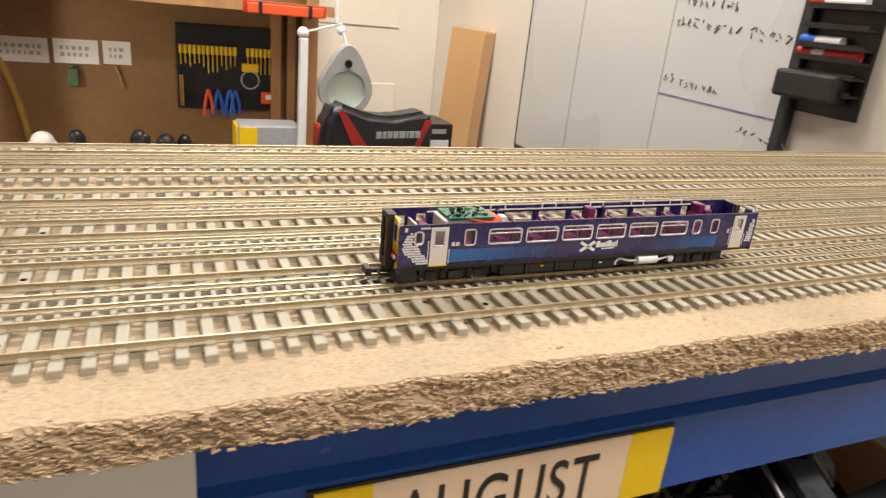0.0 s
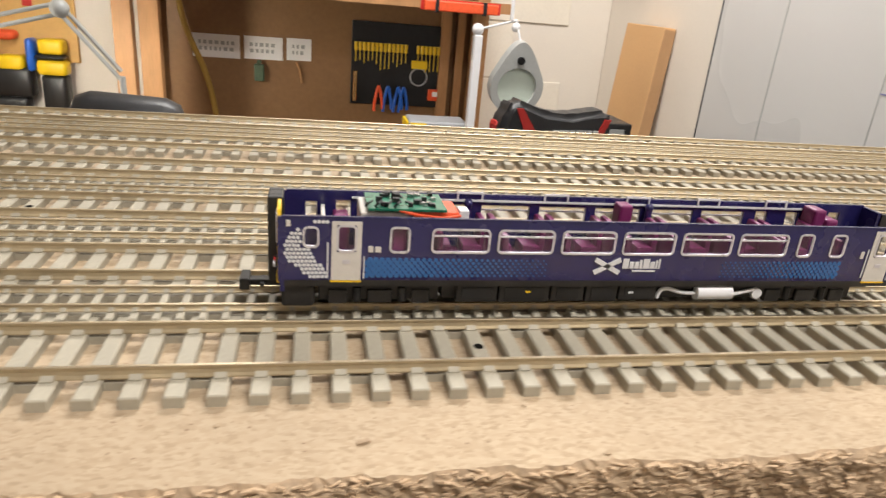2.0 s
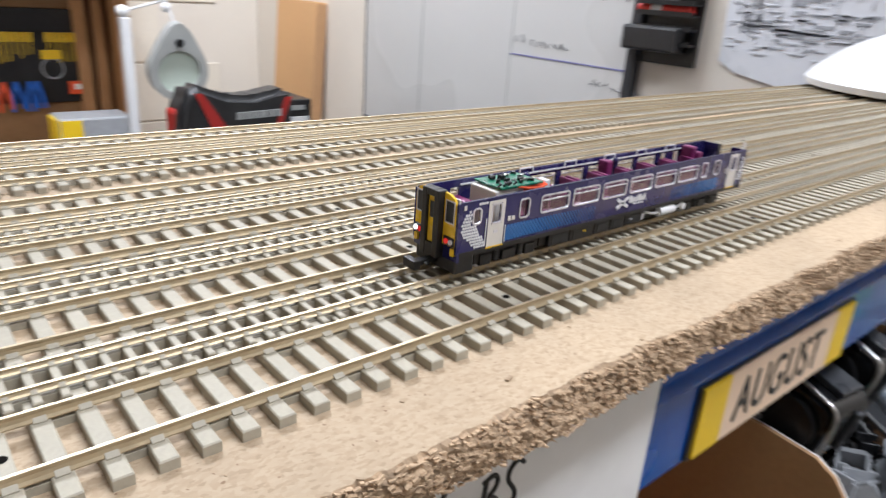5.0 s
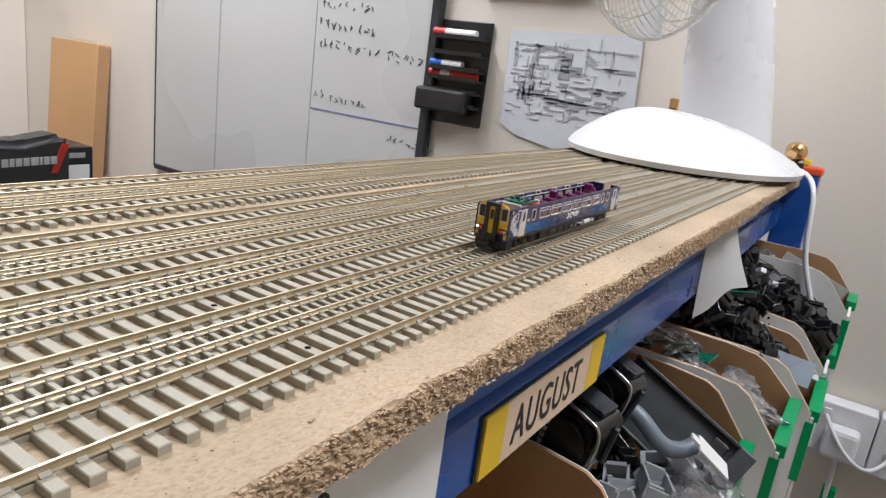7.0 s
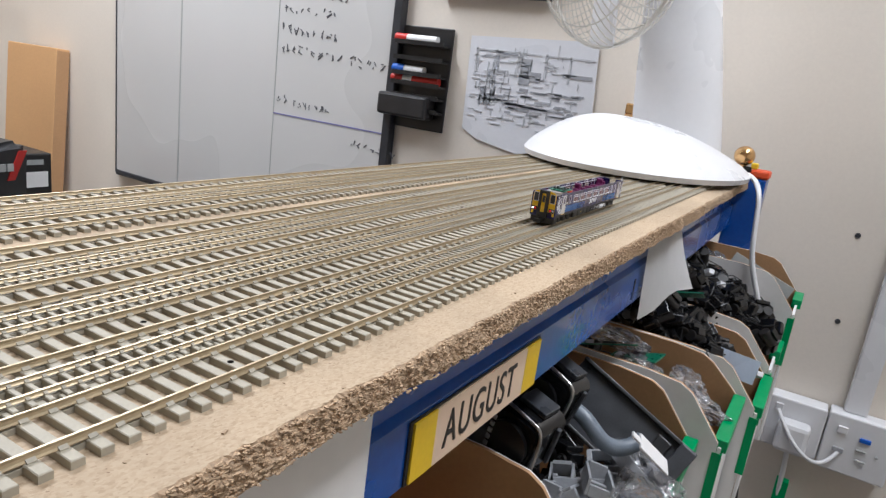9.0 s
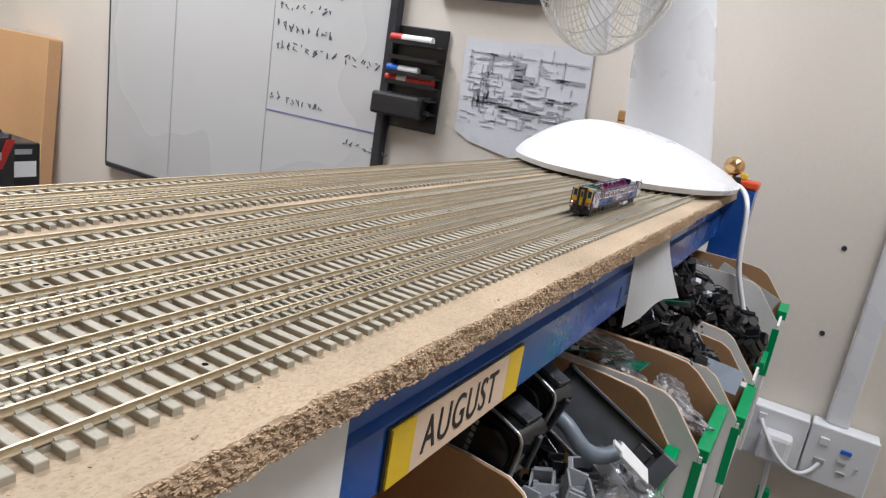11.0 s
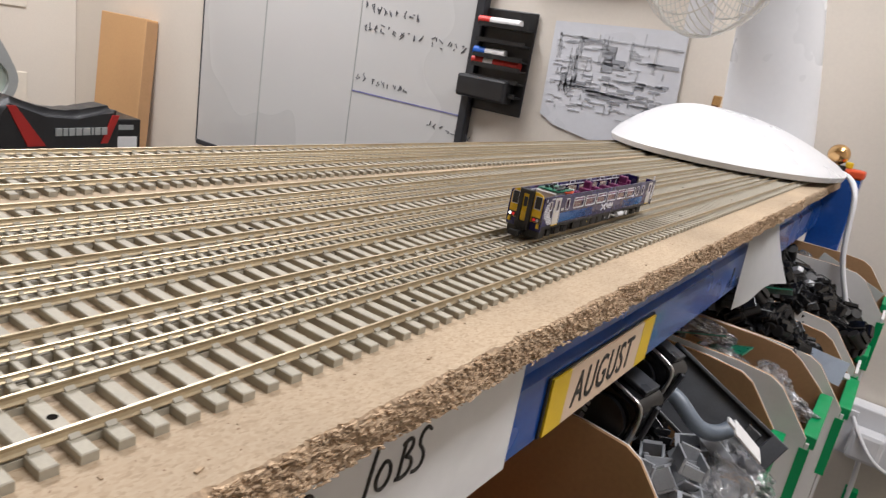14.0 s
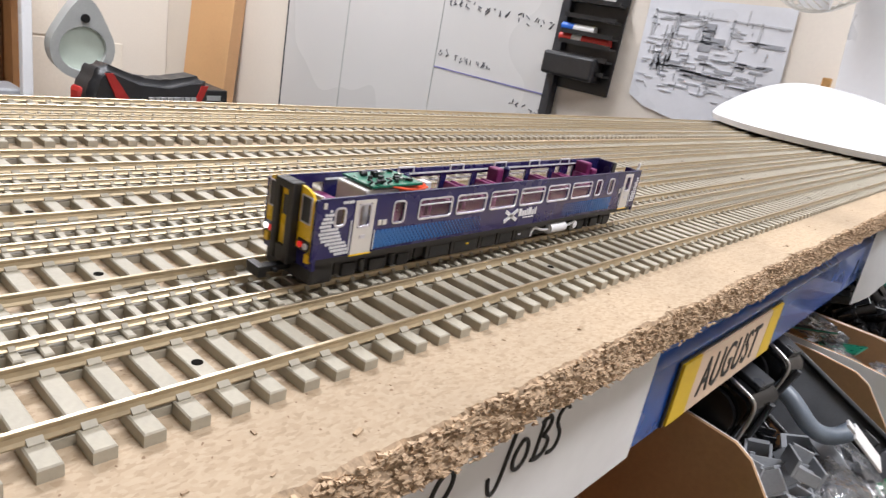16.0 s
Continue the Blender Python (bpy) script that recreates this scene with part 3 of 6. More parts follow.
def chassis_thing():
    t = thing("model_chassis", "black plastic model locomotive chassis in a bin", "model part", "loose model parts in the bins")
    boxes("frame", [(-0.035, 0.035, -0.007, 0.007, -0.004, 0.004), (-0.03, -0.012, -0.009, 0.009, 0.004, 0.009), (0.006, 0.03, -0.008, 0.008, 0.004, 0.012)], M["gloss_black"], t, bevel=0.0008)
    for x in (-0.026, -0.013, 0.013, 0.026):
        bm = bmesh.new()
        tube(bm, (x, -0.0095, -0.005), (x, 0.0095, -0.005), 0.0062, 18)
        part("wheel", bm, M["under"], t, smooth=40)
    boxes("coupling_rod", [(-0.028, 0.028, -0.0108, -0.0098, -0.006, -0.0045)], M["steel"], t)
    bm = bmesh.new()
    wire(bm, [(-0.03, 0, 0.009), (-0.02, 0.004, 0.016), (0.0, -0.004, 0.018), (0.015, 0.003, 0.013)], 0.0007, 6)
    part("lead", bm, M["black"], t)
    return t


def heap(src, x0, x1, y0, y1, z0, z1, n):
    for k in range(n):
        x, y = rng.uniform(x0, x1), rng.uniform(y0, y1)
        z = z0 + (z1 - z0) * (y - y0) / (y1 - y0) - abs(rng.gauss(0, 0.012))
        copy_thing(src, pose(x, y, z, rng.uniform(-70, 70), rng.uniform(-40, 40), rng.uniform(0, 180)))


proto = chassis_thing()
proto.matrix_basis = pose(0.64, 0.02, -0.13, 20, 10, 60)
heap(proto, 0.61, 0.668, -0.065, 0.11, -0.172, -0.07, 130)
heap(proto, 0.715, 0.785, -0.095, 0.11, -0.15, -0.05, 130)
heap(proto, 0.826, 0.895, -0.09, 0.1, -0.155, -0.09, 40)
heap(proto, 0.27, 0.43, -0.03, 0.1, -0.215, -0.15, 26)
heap(proto, 0.48, 0.56, -0.04, 0.12, -0.205, -0.165, 16)


def motor_thing():
    t = thing("model_motor", "gloss black power unit with bent steel clip lying in a bin", "model part", "power units in the bin")
    bm = bmesh.new()
    plate(bm, rounded(-0.019, 0.019, -0.021, 0.021, 0.008, 5), 0.034, "x")
    bmesh.ops.translate(bm, vec=(-0.017, 0, 0), verts=bm.verts)
    bmesh.ops.bevel(bm, geom=[e for e in bm.edges if e.calc_face_angle(0) > 1.2], offset=0.002, segments=2, affect="EDGES")
    body = part("housing", bm, M["gloss_black"], t, smooth=40)
    bm = bmesh.new()
    tube(bm, (-0.0205, 0, -0.001), (-0.0172, 0, -0.001), 0.0155, 30)
    part("end_cap", bm, M["black"], t, "ribbed round end cap", smooth=40)
    for k in range(5):
        boxes("rib", [(-0.0218, -0.0203, 0.0125, 0.0155, -0.014 + 0.0058 * k, -0.0108 + 0.0058 * k)], M["greyplastic"], t)
    curve("clip", [(-0.016, 0.021, 0.004), (-0.016, 0.021, 0.0235), (-0.016, 0.016, 0.0245), (-0.016, -0.016, 0.0235), (-0.016, -0.0215, 0.021), (-0.016, -0.0215, -0.012)], 0.0012, M["steel"], t, "bent steel wire clip")
    boxes("bracket", [(-0.004, 0.013, -0.012, 0.01, 0.0212, 0.0255), (0.003, 0.007, -0.022, -0.019, -0.014, 0.016)], M["darkgrey"], t, bevel=0.0008)
    return t


m1 = motor_thing()
m1.matrix_basis = pose(0.262, 0.004, -0.132, 14, -4, -12)
copy_thing(m1, pose(0.302, 0.004, -0.118, 18, 6, -8))
copy_thing(m1, pose(0.335, 0.03, -0.125, 50, -10, 40))
copy_thing(m1, pose(0.30, 0.05, -0.15, -30, 15, 100))
gb = tagged(boxes("grey_box", [(-0.03, 0.03, -0.022, 0.022, -0.03, 0.03)], M["midgrey"], bevel=0.002), "matt grey plastic box at the back of the bin", "box")
gb.matrix_basis = pose(0.282, 0.045, -0.165, 6, 4, -10)


def grey_frame():
    t = thing("plastic_bracket", "pale grey plastic model bracket in a bin", "model part", "grey brackets in the bin")
    boxes("bracket_body", [(-0.02, 0.02, -0.009, -0.007, 0, 0.012), (-0.02, 0.02, 0.007, 0.009, 0, 0.012), (-0.02, -0.017, -0.007, 0.007, 0, 0.008), (0.016, 0.02, -0.007, 0.007, 0, 0.014), (-0.004, 0.001, -0.007, 0.007, 0.002, 0.006)], M["greyplastic"], t, bevel=0.0005)
    return t


g = grey_frame()
g.matrix_basis = pose(0.285, -0.045, -0.168, 10, 15, 20)
for k in range(22):
    copy_thing(g, pose(rng.uniform(0.262, 0.36), rng.uniform(-0.07, -0.015), rng.uniform(-0.212, -0.182), rng.uniform(-50, 50), rng.uniform(-40, 40), rng.uniform(0, 180)))
# slate-grey moulded cover leaning on the bin's side
hood = thing("grey_cover", "long dark grey moulded cover leaning in the bin", "model part")
boxes("shell", [(-0.058, 0.058, -0.028, 0.028, 0, 0.003)], M["darkgrey"], hood, bevel=0.001)
boxes("rim", [(-0.058, 0.058, 0.0245, 0.028, 0.003, 0.009), (-0.058, 0.04, -0.028, -0.025, 0.003, 0.007)], M["black"], hood, bevel=0.0008)
boxes("end_block", [(0.044, 0.058, -0.0245, 0.0242, 0.003, 0.022)], M["darkgrey"], hood, bevel=0.001)
boxes("clip_block", [(0.022, 0.036, -0.02, 0.004, 0.003, 0.012), (0.027, 0.04, 0.006, 0.02, 0.003, 0.009)], M["black"], hood, bevel=0.001)
along, across = Vector((-0.012, -0.105, -0.046)).normalized(), Vector((0.62, 0.0, 0.78))
up = along.cross(across).normalized()
up = -up if up.x > 0 else up
across = up.cross(along)
turn = Matrix((along, across, up)).transposed().to_4x4()
hood.matrix_basis = Matrix.Translation((0.388, -0.03, -0.171)) @ turn
hose = curve("grey_hose", [(0.318, 0.002, -0.132), (0.32, -0.014, -0.131), (0.315, -0.028, -0.14), (0.317, -0.04, -0.152), (0.33, -0.052, -0.155), (0.345, -0.058, -0.15)], 0.0062, M["slate"])
tagged(hose, "short grey-blue rubber hose among the motors", "hose")
sil = thing("white_plate", "bright white plastic plate in the bin", "model part")
boxes("plate", [(-0.017, 0.017, -0.007, 0.007, -0.001, 0.001)], M["paper"], sil, bevel=0.0005)
boxes("tongue", [(-0.026, -0.0172, -0.003, 0.002, -0.001, 0.001)], M["paper"], sil, bevel=0.0004)
sil.matrix_basis = pose(0.332, -0.071, -0.151, 28, 40, -50)
tab = tagged(boxes("pale_blue_card", [(-0.0007, 0.0007, -0.0215, 0.0215, -0.0135, 0.0135)], mat("pale_blue_card", (0.5, 0.58, 0.72), 0.3, var=0.04, scale=30)), "pale blue card standing among black parts", "card")
tab.matrix_basis = pose(0.628, -0.092, -0.171, 9, 12, 14)
leaf = tagged(boxes("grey_sheet", [(-0.001, 0.001, -0.045, 0.045, -0.026, 0.026)], M["greylamp"], bevel=0.0005), "light grey plastic sheet leaning in the end bin", "plastic sheet")
leaf.matrix_basis = pose(0.888, -0.072, -0.138, 22, 10, 4)


def bag_thing(x, y, z, s, rz):
    bm = bmesh.new()
    bmesh.ops.create_icosphere(bm, subdivisions=4, radius=1.0)
    for v in bm.verts:
        k = 1 + 0.3 * noise.noise(v.co * 2.3 + Vector((x * 50, 0, 0))) + 0.2 * noise.noise(v.co * 5) + 0.09 * noise.noise(v.co * 13)
        v.co = Vector((v.co.x * 0.035 * k, v.co.y * 0.022 * k, v.co.z * 0.014 * k)) * s
    ob = part("parts_bag", bm, M["bag"], smooth=35)
    ob.matrix_basis = pose(x, y, z, 20, -10, rz)
    tagged(ob, "crumpled clear plastic bag of small parts", "plastic bag", "bags in the bins")


for x, y, z, s, rz in ((0.515, -0.074, -0.182, 0.85, 80), (0.54, -0.06, -0.175, 0.8, 30), (0.51, -0.02, -0.162, 0.75, 60), (0.535, 0.015, -0.148, 0.8, 100), (0.70, 0.02, -0.09, 0.9, 70), (0.87, -0.02, -0.115, 0.9, 40), (0.315, -0.07, -0.188, 1.0, 10), (0.365, -0.066, -0.186, 0.9, 60), (0.285, -0.062, -0.192, 0.8, 120)):
    bag_thing(x, y, z, s, rz)


def green_circuit():
    t = thing("green_circuit", "loose green circuit board in a bin", "circuit board", "loose circuit boards")
    boxes("board", [(-0.03, 0.03, -0.01, 0.01, 0, 0.0015)], M["pcb"], t)
    boxes("chip", [(-0.01, 0.004, -0.006, 0.004, 0.0015, 0.004)], M["black"], t)
    boxes("socket", [(0.012, 0.02, -0.004, 0.006, 0.0015, 0.005)], M["livery_white"], t)
    return t


gc = green_circuit()
gc.matrix_basis = pose(0.5, 0.02, -0.145, 20, 10, 110)
copy_thing(gc, pose(0.525, -0.005, -0.158, -15, 20, 70))
copy_thing(gc, pose(0.655, -0.01, -0.118, 30, 12, 95))
bm = bmesh.new()
tube(bm, (0.795, -0.1, -0.2), (0.795, -0.1, -0.176), 0.005, 16, 0.012)
tagged(part("plastic_cup", bm, M["whiteplastic"], smooth=40), "small white plastic cup among the black parts", "cup")
curve("red_lead", [(0.735, -0.055, -0.115), (0.742, -0.062, -0.118), (0.748, -0.075, -0.135), (0.76, -0.085, -0.15)], 0.0012, M["orange"])
tagged(bpy.data.objects["red_lead"], "thin red wire among the black chassis", "wire")
for x, y, z in ((0.722, -0.03, -0.098), (0.73, -0.045, -0.112), (0.66, -0.112, -0.185)):
    ob = tagged(boxes("white_plug", [(-0.006, 0.006, -0.004, 0.004, -0.003, 0.003)], M["livery_white"], bevel=0.0006), "small white connector plug among the black parts", "connector", "loose connectors")
    ob.matrix_basis = pose(x, y, z, 20, 30, 50)


# the railcar, in its own space: nose at x 0, rail top at z 0
U = 0.001
train = thing("train", "purple model railcar with yellow nose, roof removed, on the narrow track", "model train", at=pose(0.1, 0.029, RAILS))


def holed(bm, x0, x1, z0, z1, y0, y1, holes):
    """A wall in the x-z plane between y0 and y1, with rectangular openings."""
    xs = sorted({x0, x1, *[h[0] for h in holes], *[h[1] for h in holes]})
    zs = sorted({z0, z1, *[h[2] for h in holes], *[h[3] for h in holes]})
    solid = {}
    for i in range(len(xs) - 1):
        for j in range(len(zs) - 1):
            cx, cz = (xs[i] + xs[i + 1]) / 2, (zs[j] + zs[j + 1]) / 2
            solid[i, j] = not any(a < cx < b and c < cz < d for a, b, c, d in holes)
    vs = {}

    def v(i, j, y):
        if (i, j, y) not in vs:
            vs[i, j, y] = bm.verts.new((xs[i], y, zs[j]))
        return vs[i, j, y]

    for (i, j), s in solid.items():
        if not s:
            continue
        bm.faces.new((v(i, j, y0), v(i + 1, j, y0), v(i + 1, j + 1, y0), v(i, j + 1, y0)))
        bm.faces.new((v(i, j, y1), v(i, j + 1, y1), v(i + 1, j + 1, y1), v(i + 1, j, y1)))
        for di, dj, a, b in ((-1, 0, (i, j), (i, j + 1)), (1, 0, (i + 1, j + 1), (i + 1, j)), (0, -1, (i + 1, j), (i, j)), (0, 1, (i, j + 1), (i + 1, j + 1))):
            if not solid.get((i + di, j + dj), False):
                bm.faces.new((v(*a, y0), v(*b, y0), v(*b, y1), v(*a, y1)))
    bmesh.ops.recalc_face_normals(bm, faces=bm.faces)


def ring(bm, x0, x1, z0, z1, r, w, y, d):
    """A rounded window frame w wide, from y to y + d."""
    o, i = rounded(x0 - w, x1 + w, z0 - w, z1 + w, r + w), rounded(x0, x1, z0, z1, r)
    n = len(o)
    q = [[bm.verts.new((a, yy, b)) for a, b in pts] for yy in (y, y + d) for pts in (o, i)]
    for k in range(n):
        m = (k + 1) % n
        bm.faces.new((q[0][k], q[0][m], q[1][m], q[1][k]))
        bm.faces.new((q[2][k], q[3][k], q[3][m], q[2][m]))
        bm.faces.new((q[0][k], q[2][k], q[2][m], q[0][m]))
        bm.faces.new((q[1][k], q[1][m], q[3][m], q[3][k]))
    bmesh.ops.recalc_face_normals(bm, faces=bm.faces)


MAIN = [(31 + 14.2 * i, 42.7 + 14.2 * i, 14.3, 19.0) for i in range(6)]
SMALL = [(22.3, 25.7, 14.2, 19.2), (117.2, 120.4, 14.2, 19.2), (126.0, 129.2, 14.2, 19.2)]
DOORS = [(10.2, 16.2), (137.0, 143.0)]
CAB = [(4.9, 7.3, 15.2, 19.0), (11.6, 14.8, 14.3, 19.4), (138.4, 141.6, 14.3, 19.4)]
for side in (-1, 1):
    out, inn = side * 9.25, side * 8.45
    body = new("side_wall")
    bm = bmesh.new()
    holed(bm, -0.4, 148.6, 7.2, 21.3, min(out, inn), max(out, inn), [(a - 0.1, b + 0.1, c - 0.1, d + 0.1) for a, b, c, d in MAIN + SMALL + CAB])
    # the lower side tucks in towards the solebar
    bmesh.ops.transform(bm, matrix=Matrix.Diagonal((U, U, U, 1)), verts=bm.verts)
    bpy.data.objects.remove(body)
    body = part("side_wall", bm, M["purple"], train, "purple side with pale window frames and blue dots")
    boxes("cornice", [(0.6 * U, 148.6 * U, (out - 0.12) * U if side < 0 else (out - 0.5) * U, (out + 0.5) * U if side < 0 else (out + 0.12) * U, 21.3 * U, 21.6 * U)], M["purple"], body)
    for a, b, c, d in MAIN + SMALL + CAB:
        bm = bmesh.new()
        y = out - 0.22 if side < 0 else out - 0.2
        ring(bm, a, b, c, d, 0.7, 0.45, y, 0.42)
        if b - a > 8:
            box(bm, a, b, y + 0.08, y + 0.34, 17.6, 17.95)
        bmesh.ops.transform(bm, matrix=Matrix.Diagonal((U, U, U, 1)), verts=bm.verts)
        fr = part("window_frame", bm, M["silver"], body)
        p = boxes("pane", [((a - 0.05) * U, (b + 0.05) * U, (out * 0.95 - 0.08) * U, (out * 0.95 + 0.08) * U, (c - 0.05) * U, (d + 0.05) * U)], M["glass"], body)
        p.visible_shadow = False
    for k, (a, b) in enumerate(DOORS):
        bm = bmesh.new()
        y = out - 0.15 if side < 0 else out - 0.05
        holed(bm, a, b, 7.6, 20.6, y, y + 0.2, [(CAB[1 + k][0] - 0.35, CAB[1 + k][1] + 0.35, 13.9, 19.8)])
        bmesh.ops.transform(bm, matrix=Matrix.Diagonal((U, U, U, 1)), verts=bm.verts)
        dr = part("door", bm, M["cream"], body, "pale grey passenger door")
        yy = out - 0.25 if side < 0 else out + 0.05
        boxes("door_step", [((a - 0.2) * U, (b + 0.2) * U, yy * U, (yy + 0.2) * U, 7.2 * U, 7.55 * U)], M["livery_yellow"], dr)
        boxes("handrail", [((a - 0.9) * U, (a - 0.6) * U, yy * U, (yy + 0.2) * U, 8.6 * U, 16.0 * U), ((b + 0.5) * U, (b + 0.75) * U, yy * U, (yy + 0.2) * U, 8.0 * U, 13.0 * U)], M["livery_white"], dr)
        boxes("door_button", [((a + 2.2) * U, (a + 3.8) * U, yy * U, (yy + 0.2) * U, 11.3 * U, 12.2 * U)], M["silver"], dr)
    # dotted livery: pale chevron by the cab, light blue bands along the lower side
    face = out - 0.12 if side < 0 else out + 0.03

    def dots(name, rows, material, label):
        bm = bmesh.new()
        for x, z, r in rows:
            pts = [(x + r * math.cos(k * math.pi / 3), z + r * math.sin(k * math.pi / 3)) for k in range(6)]
            vv = [bm.verts.new((p * U, (face - 0.05 if side < 0 else face + 0.1) * U, q * U)) for p, q in pts]
            ww = [bm.verts.new((p * U, (face + 0.1) * U, q * U)) for p, q in pts]
            bm.faces.new(vv)
            for k in range(6):
                bm.faces.new((vv[k], ww[k], ww[(k + 1) % 6], vv[(k + 1) % 6]))
        bmesh.ops.recalc_face_normals(bm, faces=bm.faces)
        return tagged(part(name, bm, material, body, label), kind="stuff")

    zz, left, right = [8.2, 12, 14.5, 16.5, 19.5, 20.8], [6.0, 1.3, 0.4, 0.5, 4.4, 7.0], [10.0, 7.4, 5.6, 5.4, 7.0, 12.4]
    rows = []
    for j in range(15):
        z = 8.4 + 0.86 * j
        for i in range(14):
            x = 1.1 + 0.82 * i + (0.41 if j % 2 else 0)
            if np.interp(z, zz, left) <= x <= np.interp(z, zz, right) and not (4.2 < x < 8.0 and 14.6 < z < 19.7) and x < 9.6:
                rows.append((x, z, 0.4))
    dots("dot_chevron", rows, M["livery_white"], "pale dotted chevron")
    rows = []
    for j in range(6):
        z = 8.7 + 0.72 * j
        for i in range(90):
            x = 17.4 + 1.25 * i + (0.62 if j % 2 else 0)
            f = (x - 17) / 42 if x < 60 else (136 - x) / 40
            if (x < 60 or x > 94) and x < 136:
                r = 0.62 * (1 - 0.75 * f)
                if r > 0.18:
                    rows.append((x, z, r))
    dots("dot_band", rows, M["lightblue"], "light blue dotted band")
    rows = [(145.0 + 0.8 * i + (0.4 if j % 2 else 0), 10 + 0.86 * j, 0.36) for i in range(4) for j in range(11) if 0.25 * j < i + 1.2]
    dots("dot_chevron", rows, M["livery_white"], "pale dotted chevron")
    # the crossed emblem and the operator's lettering, as plain shapes
    bm = bmesh.new()
    for a in (28, -28):
        m = Matrix.Translation((70.4, face - 0.02, 11.2)) @ Matrix.Rotation(radians(a if side < 0 else -a), 4, "Y")
        box(bm, -3.4, 3.4, -0.12, 0.12, -0.55, 0.55, m=m)
    x = 74.0
    for w, h in ((1.4, 2.3), (1.0, 1.6), (1.0, 1.6), (0.6, 2.0), (1.5, 2.3), (1.1, 1.6), (0.45, 2.0), (0.45, 2.3)):
        m = Matrix.Translation((x + w / 2, face - 0.02, 10.7 + h / 2)) @ Matrix.Shear("XZ", 4, (0.2, 0.0))
        box(bm, -w / 2, w / 2, -0.1, 0.1, -h / 2, h / 2, m=Matrix.Translation((x + w / 2, face - 0.02, 10.7 + h / 2)))
        x += w + 0.22
    box(bm, 76.5, 82.0, face - 0.12, face + 0.08, 9.9, 10.25)
    bmesh.ops.transform(bm, matrix=Matrix.Diagonal((U, U, U, 1)), verts=bm.verts)
    part("emblem", bm, M["livery_white"], body, "pale crossed emblem and lettering bars")
    for a, b, c, d in ((17.6, 18.6, 14.0, 15.3), (19.0, 20.2, 14.0, 15.2), (1.3, 2.1, 19.4, 20.7), (134.4, 135.3, 13.6, 15.4)):
        boxes("notice", [(a * U, b * U, (face - 0.12) * U, (face + 0.1) * U, c * U, d * U)], M["cream"], body)

# nose
nose = boxes("nose", [(0, 0.9 * U, -9.2 * U, 9.2 * U, 5.0 * U, 10.0 * U)], M["purple"], train, "yellow nose with black gangway")
for side in (-1, 1):
    bm = bmesh.new()
    pts = [(3.4, 9.0), (8.4, 9.0), (8.4, 15.0), (8.35, 20.4), (7.4, 22.2), (5.6, 22.9), (3.4, 23.2)]
    vv = [[bm.verts.new((x * U, side * y * U, z * U)) for y, z in pts] for x in (-0.5, 0.2)]
    bm.faces.new(vv[0])
    bm.faces.new(vv[1][::-1])
    for k in range(len(pts)):
        bm.faces.new((vv[0][k], vv[1][k], vv[1][(k + 1) % len(pts)], vv[0][(k + 1) % len(pts)]))
    bmesh.ops.recalc_face_normals(bm, faces=bm.faces)
    pan = part("front_panel", bm, M["livery_yellow"], nose, "yellow front panel")
    y0, y1 = sorted((side * 4.5, side * 7.6))
    boxes("windscreen", [(-0.62 * U, -0.4 * U, y0 * U, y1 * U, 15.6 * U, 21.2 * U)], M["frame"], pan, "dark windscreen")
    boxes("windscreen_frame", [(-0.75 * U, -0.45 * U, (a) * U, (b) * U, c * U, d * U) for a, b, c, d in ((y0 - 0.3, y0, 15.3, 21.5), (y1, y1 + 0.3, 15.3, 21.5), (y0, y1, 15.3, 15.6), (y0, y1, 21.2, 21.5))], M["silver"], pan)
    y0, y1 = sorted((side * 4.2, side * 8.3))
    boxes("lamp_housing", [(-0.9 * U, -0.3 * U, y0 * U, y1 * U, 9.2 * U, 11.6 * U)], M["black"], pan, bevel=0.0002)
    for k, (yy, mm, nm) in enumerate(((5.6, "lamp_red", "tail_light"), (7.4, "lamp_white" if side > 0 else "silver", "headlight"))):
        bm = bmesh.new()
        tube(bm, (-1.3 * U, side * yy * U, 10.4 * U), (-0.5 * U, side * yy * U, 10.4 * U), 0.72 * U, 12)
        part(nm, bm, M[mm], pan)
    y0, y1 = sorted((side * 7.0, side * 8.4))
    boxes("corner_flash", [(-0.7 * U, 0.1 * U, y0 * U, y1 * U, 6.6 * U, 8.6 * U)], M["livery_yellow"], pan)
gang = boxes("gangway", [(-2.6 * U, 0.5 * U, -3.5 * U, -1.5 * U, 4.8 * U, 23.6 * U), (-2.6 * U, 0.5 * U, 1.5 * U, 3.5 * U, 4.8 * U, 23.6 * U), (-2.6 * U, 0.5 * U, -1.6 * U, 1.6 * U, 21.6 * U, 23.6 * U), (-2.4 * U, 0.5 * U, -1.6 * U, 1.6 * U, 4.8 * U, 8.6 * U)], M["under"], nose, "black rubber gangway", bevel=0.0003)
boxes("gangway_door", [(-1.6 * U, 0, -1.5 * U, 1.5 * U, 8.5 * U, 21.6 * U)], M["livery_yellow"], gang, "yellow gangway door")
boxes("gangway_window", [(-1.75 * U, -1.5 * U, -0.9 * U, 0.9 * U, 15.5 * U, 20 * U)], M["frame"], gang)
boxes("valance", [(0.2 * U, 7 * U, -8.6 * U, 8.6 * U, 1.0 * U, 7.2 * U)], M["under"], nose, "black front valance", bevel=0.0008)
